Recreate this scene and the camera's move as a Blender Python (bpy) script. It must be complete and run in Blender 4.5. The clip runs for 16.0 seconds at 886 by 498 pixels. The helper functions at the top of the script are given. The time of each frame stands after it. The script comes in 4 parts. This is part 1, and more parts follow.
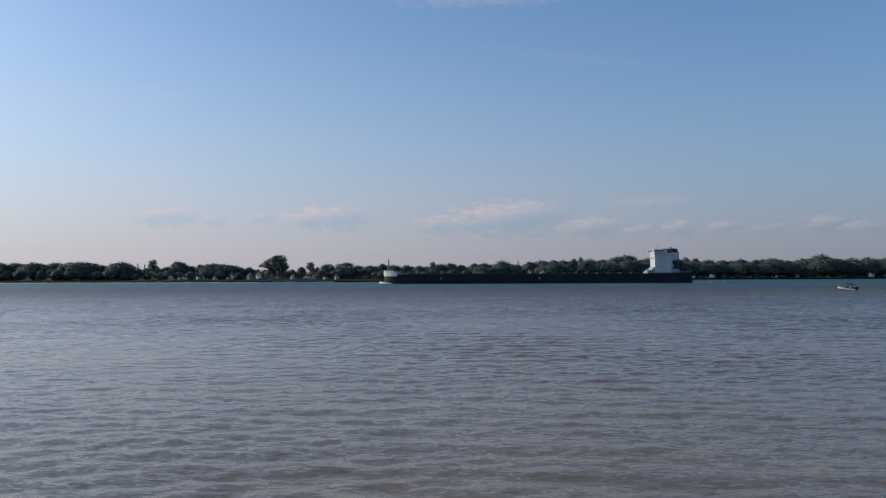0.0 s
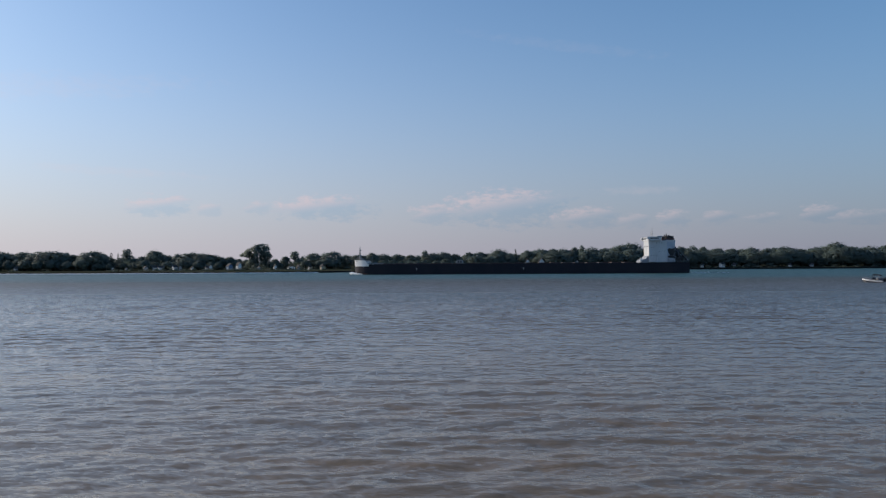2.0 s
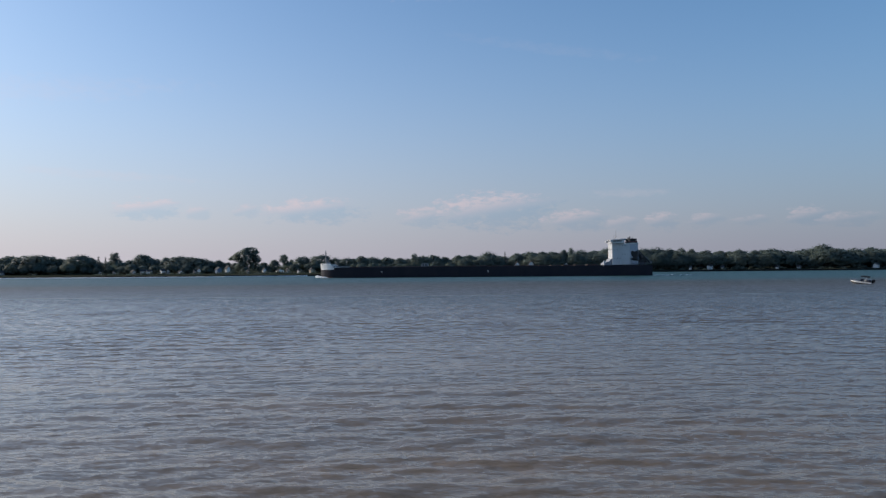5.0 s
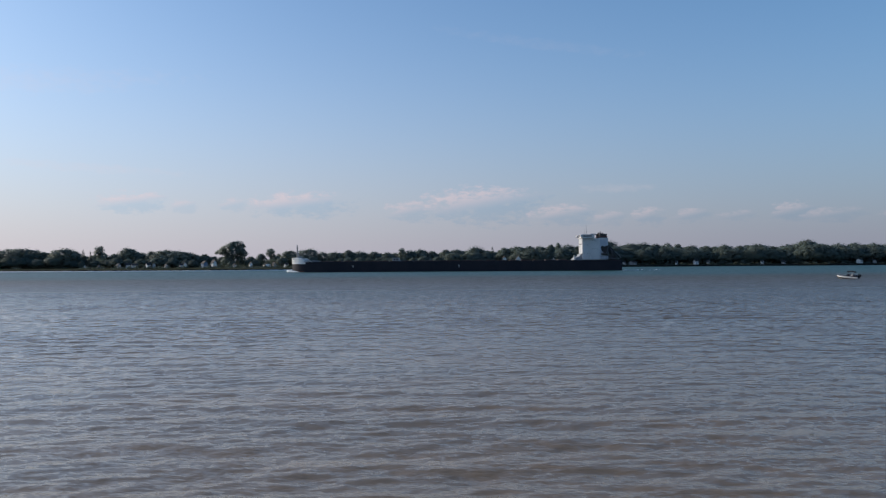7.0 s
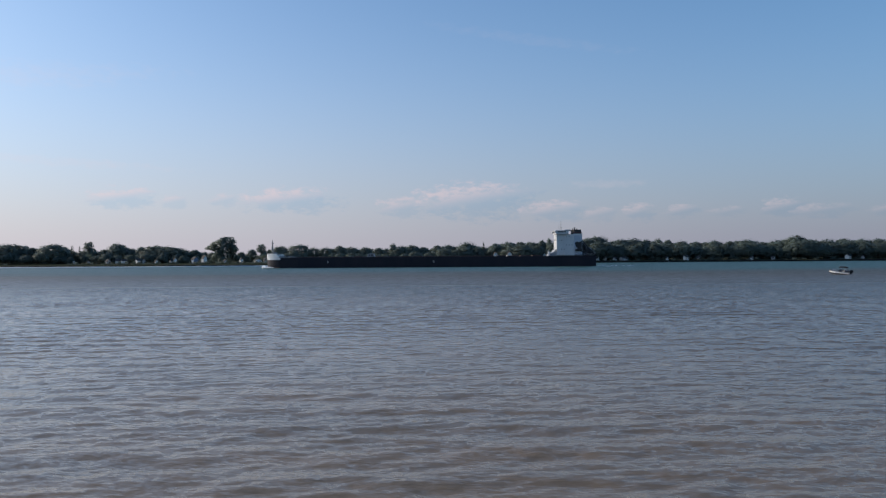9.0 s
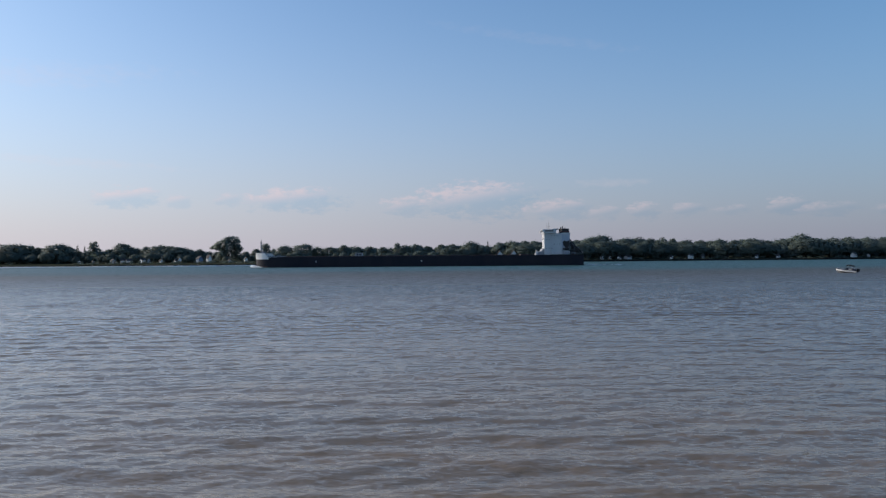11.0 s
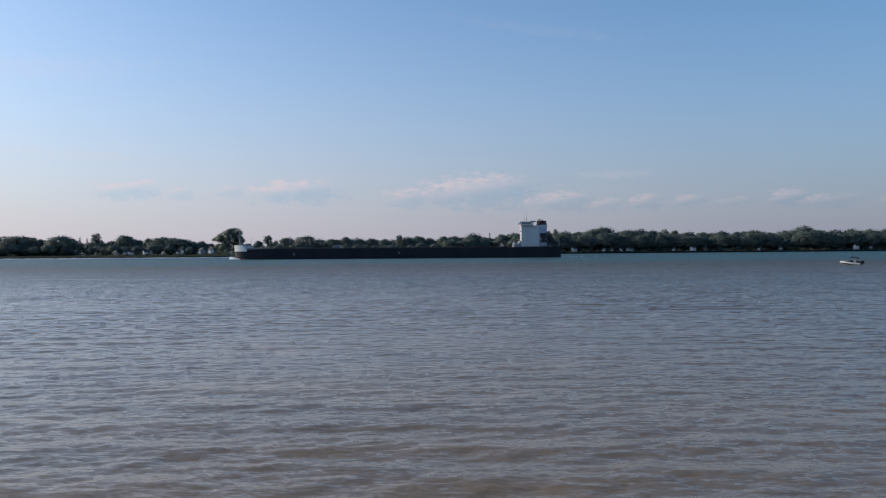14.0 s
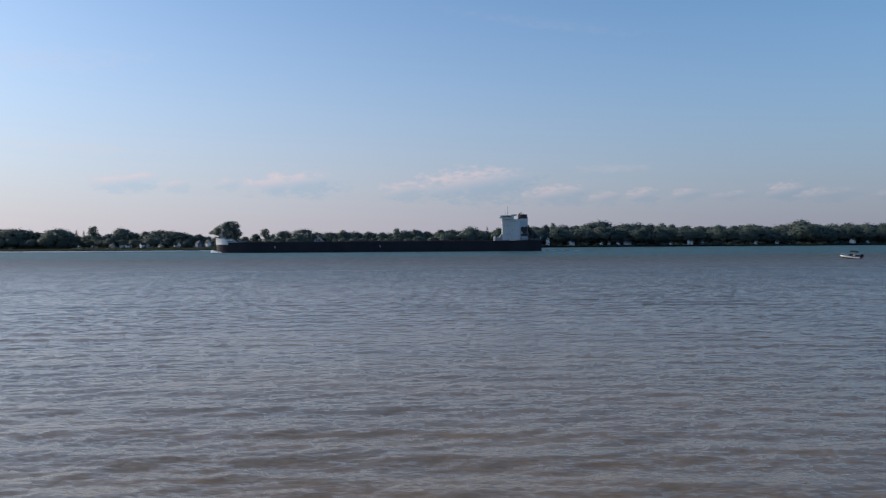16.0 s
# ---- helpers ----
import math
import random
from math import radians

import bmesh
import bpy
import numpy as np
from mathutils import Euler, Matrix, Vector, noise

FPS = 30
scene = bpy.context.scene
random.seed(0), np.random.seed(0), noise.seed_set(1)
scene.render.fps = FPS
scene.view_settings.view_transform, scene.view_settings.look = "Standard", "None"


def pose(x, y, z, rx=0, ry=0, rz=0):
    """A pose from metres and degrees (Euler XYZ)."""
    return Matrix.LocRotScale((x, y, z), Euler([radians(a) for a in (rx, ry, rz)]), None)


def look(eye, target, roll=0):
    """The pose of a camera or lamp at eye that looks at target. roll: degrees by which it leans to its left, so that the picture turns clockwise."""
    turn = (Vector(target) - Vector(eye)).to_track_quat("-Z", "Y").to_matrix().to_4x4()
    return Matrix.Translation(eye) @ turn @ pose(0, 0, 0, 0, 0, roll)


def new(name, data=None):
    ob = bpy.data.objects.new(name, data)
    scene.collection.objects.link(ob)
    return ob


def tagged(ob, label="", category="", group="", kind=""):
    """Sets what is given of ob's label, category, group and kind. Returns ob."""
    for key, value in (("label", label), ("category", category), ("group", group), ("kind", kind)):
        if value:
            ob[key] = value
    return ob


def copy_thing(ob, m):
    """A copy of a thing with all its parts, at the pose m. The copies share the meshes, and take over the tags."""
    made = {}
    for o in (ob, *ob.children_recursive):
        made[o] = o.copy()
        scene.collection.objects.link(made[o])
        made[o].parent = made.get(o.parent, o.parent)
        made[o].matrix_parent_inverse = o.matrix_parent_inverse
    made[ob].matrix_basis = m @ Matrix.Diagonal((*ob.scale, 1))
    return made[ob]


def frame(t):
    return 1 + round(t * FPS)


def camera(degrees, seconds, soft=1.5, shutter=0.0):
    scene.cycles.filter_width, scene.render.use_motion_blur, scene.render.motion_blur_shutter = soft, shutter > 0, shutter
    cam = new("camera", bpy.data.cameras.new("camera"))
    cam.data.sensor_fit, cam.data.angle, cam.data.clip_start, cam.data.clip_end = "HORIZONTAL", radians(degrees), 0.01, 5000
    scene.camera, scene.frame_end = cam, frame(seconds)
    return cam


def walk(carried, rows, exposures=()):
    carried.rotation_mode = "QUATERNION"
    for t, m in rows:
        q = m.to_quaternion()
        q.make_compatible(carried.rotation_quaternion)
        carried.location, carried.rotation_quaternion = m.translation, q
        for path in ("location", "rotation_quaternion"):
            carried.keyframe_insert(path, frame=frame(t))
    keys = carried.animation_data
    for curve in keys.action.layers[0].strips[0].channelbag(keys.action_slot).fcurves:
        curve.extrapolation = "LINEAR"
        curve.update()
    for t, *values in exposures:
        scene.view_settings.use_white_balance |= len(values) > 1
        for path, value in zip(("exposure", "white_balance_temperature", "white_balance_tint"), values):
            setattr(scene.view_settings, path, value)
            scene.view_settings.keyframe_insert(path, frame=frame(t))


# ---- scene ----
# ------------------------------------------------------------------ camera
cam = camera(62, 16.0, soft=1.3)


def aim(y, yaw, pitch, roll):
    """The camera on the bank, 8 m over the river, turned by degrees from north."""
    a, b = radians(yaw), radians(pitch)
    eye = Vector((0, y, 8.0))
    return look(eye, eye + Vector((math.sin(a) * math.cos(b), math.cos(a) * math.cos(b), math.sin(b))), roll)


PATH = [
    (0, -46, -2.576, 1.859, -0.30), (0.5, -32, -2.346, 1.710, -0.38), (1, -15, -1.773, 1.706, -0.38), (1.5, -1, -2.131, 1.182, -0.38), (2, 0, -2.180, 1.047, -0.38),
    (2.5, 0, -2.006, 1.046, -0.39), (3, 0, -1.888, 1.394, -0.42), (5.5, 0, -1.104, 1.146, -0.48), (6, 0, -0.814, 0.968, -0.40), (6.5, 0, -0.625, 0.830, -0.41),
    (7, 0, -0.394, 0.828, -0.41), (7.5, 0, -0.194, 0.827, -0.41), (8, 0, -0.048, 0.692, -0.41), (8.5, 0, 0.110, 0.555, -0.41), (9, 0, 0.284, 0.487, -0.41),
    (11.5, 0, -0.108, 0.394, -0.49), (12, 0, -0.108, 0.356, -0.41), (12.5, 0, -0.182, 0.290, -0.41), (13, 0, -0.211, 0.088, -0.41), (13.5, 0, -0.184, -0.048, -0.41),
    (14, 0, -0.199, -0.210, -0.49), (14.5, 0, -0.171, -0.382, -0.41), (15, 0, -0.113, -0.532, -0.39), (15.5, 0, -0.057, -0.628, -0.47), (16, 0, -0.000, -0.721, -0.41),
]
walk(cam, [(t, aim(y, yaw, pitch, roll)) for t, y, yaw, pitch, roll in PATH],
     exposures=[(0, 0.24), (3, 0.31), (6, 0.35), (8, 0.4), (16, 0.42)])

# ------------------------------------------------------------------ light
SUN_AZIMUTH, SUN_ELEVATION = -66.0, 24.0   # degrees left of north, over the horizon
sun = new("sun", bpy.data.lights.new("sun", "SUN"))
sun.data.energy, sun.data.angle, sun.data.color = 3.0, radians(0.6), (1.0, 0.89, 0.76)
_a, _e = radians(SUN_AZIMUTH), radians(SUN_ELEVATION)
SUN_WAY = Vector((math.sin(_a) * math.cos(_e), math.cos(_a) * math.cos(_e), math.sin(_e)))
sun.matrix_world = look(SUN_WAY * 900, (0, 0, 0))


class Net:
    """Short hand for a node tree."""

    def __init__(self, tree):
        self.tree = tree
        tree.nodes.clear()

    def node(self, kind, operation=None):
        n = self.tree.nodes.new(kind)
        if operation:
            n.operation = operation
        return n

    def put(self, socket, value):
        if isinstance(value, bpy.types.NodeSocket):
            self.tree.links.new(value, socket)
        else:
            socket.default_value = value

    def math(self, op, a, b=0.0, c=0.0):
        n = self.node("ShaderNodeMath", operation=op)
        for s, v in zip(n.inputs, (a, b, c)):
            self.put(s, v)
        return n.outputs[0]

    def mix(self, fac, a, b, blend="MIX"):
        n = self.node("ShaderNodeMix")
        n.data_type, n.blend_type = "RGBA", blend
        self.put(n.inputs[0], fac)
        self.put(n.inputs[6], a if not isinstance(a, tuple) else (*a, 1)[:4])
        self.put(n.inputs[7], b if not isinstance(b, tuple) else (*b, 1)[:4])
        return n.outputs[2]

    def noise(self, vector, scale, detail=4.0, rough=0.55, distortion=0.0):
        n = self.node("ShaderNodeTexNoise")
        if vector is not None:
            self.put(n.inputs["Vector"], vector)
        for key, v in (("Scale", scale), ("Detail", detail), ("Roughness", rough), ("Distortion", distortion)):
            self.put(n.inputs[key], v)
        return n.outputs[0]

    def ramp(self, value, low, high, a=0.0, b=1.0):
        n = self.node("ShaderNodeMapRange")
        n.interpolation_type = "SMOOTHSTEP"
        for s, v in zip(n.inputs, (value, low, high, a, b)):
            self.put(s, v)
        return n.outputs[0]

    def scaled(self, vector, s):
        n = self.node("ShaderNodeVectorMath", operation="MULTIPLY")
        self.put(n.inputs[0], vector)
        self.put(n.inputs[1], s)
        return n.outputs[0]


def build_world():
    world = bpy.data.worlds.new("sky")
    scene.world = world
    world.use_nodes = True
    n = Net(world.node_tree)
    sky = n.node("ShaderNodeTexSky")
    sky.sky_type, sky.sun_disc = "NISHITA", False
    sky.sun_elevation, sky.sun_rotation = radians(SUN_ELEVATION), radians(SUN_AZIMUTH)
    sky.altitude, sky.air_density, sky.dust_density, sky.ozone_density = 0.0, 1.0, 0.7, 4.5
    way = n.node("ShaderNodeTexCoord").outputs["Generated"]
    part_ = n.node("ShaderNodeSeparateXYZ")
    n.put(part_.inputs[0], way)
    x, y, z = part_.outputs
    az = n.math("MULTIPLY", n.math("ARCTAN2", x, y), 57.29578)
    el = n.math("MULTIPLY", n.math("ARCSINE", z), 57.29578)
    flat = n.node("ShaderNodeCombineXYZ")
    n.put(flat.inputs[0], az)
    n.put(flat.inputs[1], n.math("MULTIPLY", el, 2.2))
    big = n.noise(flat.outputs[0], 0.9, 7.0, 0.66)
    # summer haze low over the horizon, paler towards the sun
    toward = n.math("ADD", n.math("MULTIPLY", x, math.sin(radians(HAZE_AZIMUTH))), n.math("MULTIPLY", y, math.cos(radians(HAZE_AZIMUTH))))
    haze = n.mix(n.ramp(toward, -0.7, 1.2), HAZE_AWAY, HAZE_SUN)
    # deeper and purer blue away from the sun
    clear = n.mix(1.0, sky.outputs[0], n.mix(n.ramp(toward, -0.75, 0.4), SKY_AWAY, SKY_SUN), "MULTIPLY")
    height = n.math("POWER", n.math("DIVIDE", n.math("MAXIMUM", el, 0.0), 11.0), 1.5)
    col = n.mix(n.math("MULTIPLY", n.math("EXPONENT", n.math("MULTIPLY", height, -1.0)), 0.9), clear, haze)
    # low fair-weather clouds: azimuth, elevation, half width, half height, weight
    banks = [(-23.2, 4.2, 3.0, 0.9, 0.9), (-19.9, 4.0, 1.3, 0.6, 0.6), (-16.2, 4.2, 1.3, 0.6, 0.6), (-11.4, 4.2, 4.4, 1.15, 1.0),
             (2.8, 4.1, 5.6, 1.7, 1.0), (-2.6, 3.7, 2.4, 1.0, 0.8), (9.0, 3.3, 3.0, 1.0, 0.8), (12.4, 3.0, 1.5, 0.7, 0.5), (15.2, 3.1, 1.5, 0.75, 0.7), (18.2, 3.1, 1.6, 0.7, 0.6),
             (21.4, 3.0, 1.6, 0.5, 0.4), (25.2, 3.2, 1.8, 0.8, 0.7), (27.6, 2.9, 2.2, 0.6, 0.5), (31.5, 2.8, 1.4, 0.5, 0.4),
             (-38.0, 4.0, 4.0, 0.9, 0.6), (42.0, 3.8, 4.5, 1.0, 0.5)]
    light, body = None, None
    for a, e, ra, re, weight in banks:
        u = n.math("DIVIDE", n.math("SUBTRACT", az, a), ra)
        v = n.math("DIVIDE", n.math("SUBTRACT", el, e), re)
        d = n.math("ADD", n.math("MULTIPLY", u, u), n.math("MULTIPLY", v, v))
        m = n.math("SUBTRACT", n.math("SUBTRACT", 1.0, d), n.math("MULTIPLY", n.math("SUBTRACT", 0.52, big), 3.8))
        m = n.math("MULTIPLY", n.ramp(m, -0.1, 0.9), weight)
        lit = n.math("MULTIPLY", m, n.ramp(n.math("SUBTRACT", v, n.math("MULTIPLY", u, 0.5)), -0.2, 0.7))
        body = m if body is None else n.math("MAXIMUM", body, m)
        light = lit if light is None else n.math("MAXIMUM", light, lit)
    sunny = n.mix(0.5, n.mix(1.0, col, CLOUD_WARM, "MULTIPLY"), CLOUD_PINK)
    col = n.mix(n.math("MULTIPLY", body, CLOUD_BODY), col, n.mix(1.0, col, CLOUD_COOL, "MULTIPLY"))
    col = n.mix(n.math("MULTIPLY", light, CLOUD_LIT), col, sunny)
    # thin high streaks
    for a, e, ra, re, lean, weight in ((7.2, 16.2, 11.0, 0.6, -0.16, 0.05), (2.0, 20.5, 12.0, 0.8, 0.02, 0.2), (-26.0, 6.6, 9.0, 0.5, -0.03, 0.14),
                                       (-32.0, 12.0, 16.0, 1.4, 0.1, 0.12), (12.7, 5.3, 4.4, 0.5, 0.0, 0.12)):
        u = n.math("SUBTRACT", az, a)
        v = n.math("DIVIDE", n.math("SUBTRACT", n.math("SUBTRACT", el, e), n.math("MULTIPLY", u, lean)), re)
        u = n.math("DIVIDE", u, ra)
        d = n.math("ADD", n.math("MULTIPLY", u, u), n.math("MULTIPLY", v, v))
        m = n.math("SUBTRACT", n.math("SUBTRACT", 1.0, d), n.math("MULTIPLY", n.math("SUBTRACT", 0.6, big), 2.5))
        col = n.mix(n.math("MULTIPLY", n.ramp(m, 0.0, 1.2), weight), col, CLOUD_PINK)
    back = n.node("ShaderNodeBackground")
    n.put(back.inputs[0], col)
    back.inputs[1].default_value = 0.12
    n.put(n.node("ShaderNodeOutputWorld").inputs[0], back.outputs[0])


HAZE_AZIMUTH = -84.0
HAZE_SUN, HAZE_AWAY = (4.1, 3.82, 4.4), (1.6, 1.62, 2.2)
SKY_SUN, SKY_AWAY = (0.825, 0.88, 0.875), (0.78, 1.03, 1.07)
CLOUD_BODY, CLOUD_LIT = 1.0, 0.74
CLOUD_COOL, CLOUD_WARM, CLOUD_PINK = (0.84, 0.93, 0.99), (1.38, 1.1, 1.02), (4.9, 3.95, 4.05)
build_world()


# ------------------------------------------------------------------ materials
def surface(name, colour, other=None, rough=0.6, scale=1.0, metal=0.0, bump=0.0, wear=None, wear_amount=0.0, per_object=0.0, streak=1.0, spec=0.5):
    """A painted, stony or leafy surface: two colours mixed by coarse and fine grain, with wear and relief."""
    m = bpy.data.materials.new(name)
    m.use_nodes = True
    n = Net(m.node_tree)
    p = n.node("ShaderNodeBsdfPrincipled")
    at = n.node("ShaderNodeTexCoord").outputs["Object"]
    at = n.scaled(at, (1.0, 1.0, streak))
    coarse = n.noise(at, scale, 3.0, 0.6)
    fine = n.noise(at, scale * 9.0, 4.0, 0.65)
    grain = n.ramp(n.math("ADD", n.math("MULTIPLY", coarse, 0.65), n.math("MULTIPLY", fine, 0.35)), 0.32, 0.68)
    col = n.mix(grain, colour, other or tuple(c * 0.75 for c in colour))
    if wear:
        worn = n.ramp(n.math("ADD", n.math("MULTIPLY", n.noise(at, scale * 2.3, 5.0, 0.7), 0.8), n.math("MULTIPLY", fine, 0.2)), 0.62 - wear_amount, 0.74 - wear_amount)
        col = n.mix(worn, col, wear)
    if per_object:
        hue = n.node("ShaderNodeHueSaturation")
        rnd = n.node("ShaderNodeObjectInfo").outputs["Random"]
        n.put(hue.inputs["Value"], n.math("ADD", 1.0 - per_object, n.math("MULTIPLY", rnd, 2 * per_object)))
        n.put(hue.inputs["Hue"], n.math("ADD", 0.5 - per_object * 0.05, n.math("MULTIPLY", rnd, per_object * 0.1)))
        n.put(hue.inputs["Color"], col)
        col = hue.outputs[0]
    n.put(p.inputs["Base Color"], col)
    n.put(p.inputs["Roughness"], n.math("ADD", rough - 0.08, n.math("MULTIPLY", fine, 0.16)))
    p.inputs["Metallic"].default_value = metal
    p.inputs["Specular IOR Level"].default_value = spec
    if bump:
        b = n.node("ShaderNodeBump")
        b.inputs["Strength"].default_value, b.inputs["Distance"].default_value = 0.6, bump
        n.put(b.inputs["Height"], fine)
        n.put(p.inputs["Normal"], b.outputs[0])
    n.put(n.node("ShaderNodeOutputMaterial").inputs[0], p.outputs[0])
    return m


def leaf_material(name, dark, bright):
    """Leaves: their green varies clump by clump and tree by tree, and light comes through them."""
    m = bpy.data.materials.new(name)
    m.use_nodes = True
    n = Net(m.node_tree)
    clump = n.node("ShaderNodeNewGeometry").outputs["Random Per Island"]
    tree = n.node("ShaderNodeObjectInfo").outputs["Random"]
    at = n.node("ShaderNodeTexCoord").outputs["Object"]
    patch = n.noise(at, 0.25, 3.0, 0.6)
    fac = n.math("ADD", n.math("MULTIPLY", clump, 0.25), n.math("ADD", n.math("MULTIPLY", patch, 0.6), n.math("MULTIPLY", tree, 0.35)))
    col = n.mix(n.ramp(fac, 0.25, 1.1), dark, bright)
    d, t, mx = n.node("ShaderNodeBsdfPrincipled"), n.node("ShaderNodeBsdfTranslucent"), n.node("ShaderNodeAddShader")
    n.put(d.inputs["Base Color"], col)
    d.inputs["Roughness"].default_value, d.inputs["Specular IOR Level"].default_value = 0.7, 0.15
    n.put(t.inputs[0], n.mix(1.0, col, (0.75, 0.75, 0.7), "MULTIPLY"))
    n.put(mx.inputs[0], d.outputs[0])
    n.put(mx.inputs[1], t.outputs[0])
    n.put(n.node("ShaderNodeOutputMaterial").inputs[0], mx.outputs[0])
    return m


def water_material():
    """Silty river water: grey-brown near the bank, blue-green in the channel, rippled."""
    m = bpy.data.materials.new("river_water")
    m.use_nodes = True
    n = Net(m.node_tree)
    p = n.node("ShaderNodeBsdfPrincipled")
    at = n.node("ShaderNodeTexCoord").outputs["Object"]
    place = n.node("ShaderNodeNewGeometry").outputs["Position"]
    sep = n.node("ShaderNodeSeparateXYZ")
    n.put(sep.inputs[0], place)
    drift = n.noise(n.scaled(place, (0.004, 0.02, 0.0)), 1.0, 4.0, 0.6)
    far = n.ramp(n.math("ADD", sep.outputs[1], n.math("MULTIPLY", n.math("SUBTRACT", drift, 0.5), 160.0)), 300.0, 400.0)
    silt = n.noise(n.scaled(place, (0.05, 0.16, 0.0)), 1.0, 4.0, 0.6)
    muddy = n.mix(n.ramp(silt, 0.35, 0.7), WATER_SILT, WATER_BROWN)
    # darker eastwards: the fainter glare away from the sun, put into the colour
    muddy = n.mix(n.ramp(sep.outputs[0], -25.0, 45.0, 0.0, 0.7), muddy, (0.116, 0.081, 0.05))
    # the silt thins out from the bank
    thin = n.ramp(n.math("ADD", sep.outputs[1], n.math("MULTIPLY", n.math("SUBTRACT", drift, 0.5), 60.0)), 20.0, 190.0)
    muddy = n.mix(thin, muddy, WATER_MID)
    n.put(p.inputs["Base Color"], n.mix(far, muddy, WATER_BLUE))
    n.put(p.inputs["Roughness"], n.ramp(sep.outputs[1], 30.0, 350.0, 0.07, 0.45))
    p.inputs["IOR"].default_value = 1.333
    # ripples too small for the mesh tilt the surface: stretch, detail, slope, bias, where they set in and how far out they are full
    tilt = n.node("ShaderNodeNewGeometry").outputs["Normal"]

    def leaned(tilt, lean, start, full):
        if full:
            lean = n.scaled(lean, n.ramp(sep.outputs[1], start, full))
        total = n.node("ShaderNodeVectorMath", "ADD")
        n.put(total.inputs[0], tilt)
        n.put(total.inputs[1], lean)
        return total.outputs[0]

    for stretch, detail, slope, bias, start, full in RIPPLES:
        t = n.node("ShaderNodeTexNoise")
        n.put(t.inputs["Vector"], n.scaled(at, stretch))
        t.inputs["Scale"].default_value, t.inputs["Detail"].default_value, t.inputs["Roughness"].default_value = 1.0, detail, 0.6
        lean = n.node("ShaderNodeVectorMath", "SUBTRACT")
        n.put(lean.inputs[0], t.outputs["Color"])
        # bias: a constant lean of the normals, added to tune how bright the water reflects
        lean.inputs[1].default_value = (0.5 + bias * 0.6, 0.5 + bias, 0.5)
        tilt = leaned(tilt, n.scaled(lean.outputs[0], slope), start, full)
    # here and there a steeper face turns to the near bank
    for stretch, low, high, slope, start, full in STEEP_FACES:
        face = n.ramp(n.noise(n.scaled(at, stretch), 1.0, 2.0, 0.55), low, high)
        lean = n.node("ShaderNodeCombineXYZ")
        n.put(lean.inputs[1], n.math("MULTIPLY", face, -slope))
        tilt = leaned(tilt, lean.outputs[0], start, full)
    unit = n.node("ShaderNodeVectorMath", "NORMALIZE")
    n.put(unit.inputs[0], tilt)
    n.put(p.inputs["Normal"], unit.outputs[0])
    n.put(n.node("ShaderNodeOutputMaterial").inputs[0], p.outputs[0])
    return m


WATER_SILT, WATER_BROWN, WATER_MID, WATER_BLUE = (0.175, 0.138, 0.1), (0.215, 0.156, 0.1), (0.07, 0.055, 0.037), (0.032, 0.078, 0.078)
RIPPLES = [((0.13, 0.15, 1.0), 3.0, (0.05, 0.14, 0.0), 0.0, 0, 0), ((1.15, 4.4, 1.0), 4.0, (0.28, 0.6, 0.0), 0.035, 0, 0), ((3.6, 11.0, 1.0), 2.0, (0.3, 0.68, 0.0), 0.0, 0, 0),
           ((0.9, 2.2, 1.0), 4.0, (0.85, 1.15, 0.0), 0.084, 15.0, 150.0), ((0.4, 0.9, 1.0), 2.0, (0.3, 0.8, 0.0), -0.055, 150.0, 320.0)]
STEEP_FACES = [((0.42, 0.5, 1.0), 0.56, 0.7, 0.07, 60.0, 130.0), ((0.3, 0.12, 1.0), 0.54, 0.7, 0.07, 110.0, 230.0)]
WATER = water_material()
GRASS = surface("bank_grass", (0.04, 0.046, 0.03), (0.052, 0.054, 0.038), 0.9, 0.08, wear=(0.042, 0.037, 0.028), wear_amount=0.05, spec=0.0)
SEAWALL = surface("weathered_seawall", (0.022, 0.02, 0.02), (0.014, 0.013, 0.013), 0.9, 0.5, bump=0.05, spec=0.1)
BARK = surface("bark", (0.07, 0.055, 0.04), (0.035, 0.028, 0.022), 0.9, 0.8, bump=0.03, streak=0.25)
LEAF = leaf_material("broad_leaves", (0.074, 0.096, 0.088), (0.086, 0.108, 0.092))
NEEDLE = leaf_material("conifer_needles", (0.045, 0.056, 0.05), (0.06, 0.07, 0.058))
SIDING = surface("white_siding", (0.80, 0.79, 0.76), (0.66, 0.66, 0.64), 0.6, 0.6)
SIDING_TAN = surface("tan_siding", (0.42, 0.36, 0.28), (0.34, 0.29, 0.23), 0.65, 0.6)
SIDING_BLUE = surface("blue_siding", (0.13, 0.20, 0.30), (0.10, 0.16, 0.25), 0.65, 0.6)
SIDING_GREY = surface("grey_siding", (0.34, 0.35, 0.36), (0.27, 0.28, 0.29), 0.65, 0.6)
SHINGLE = surface("dark_shingles", (0.06, 0.055, 0.055), (0.035, 0.033, 0.034), 0.9, 0.9, bump=0.03)
PANE = surface("window_glass", (0.03, 0.035, 0.04), (0.02, 0.024, 0.03), 0.12, 0.5)
HULL = surface("black_hull_paint", (0.019, 0.019, 0.027), (0.028, 0.026, 0.033), 0.7, 0.09, wear=(0.035, 0.02, 0.018), wear_amount=-0.05, streak=0.4, spec=0.2)
BOOT = surface("rust_red_hull_paint", (0.10, 0.035, 0.025), (0.06, 0.025, 0.02), 0.6, 0.2, wear=(0.03, 0.02, 0.018), wear_amount=0.06)
SHIP_WHITE = surface("ship_white_paint", (0.6, 0.6, 0.6), (0.48, 0.49, 0.5), 0.45, 0.12, wear=(0.42, 0.30, 0.20), wear_amount=-0.10, streak=0.35)
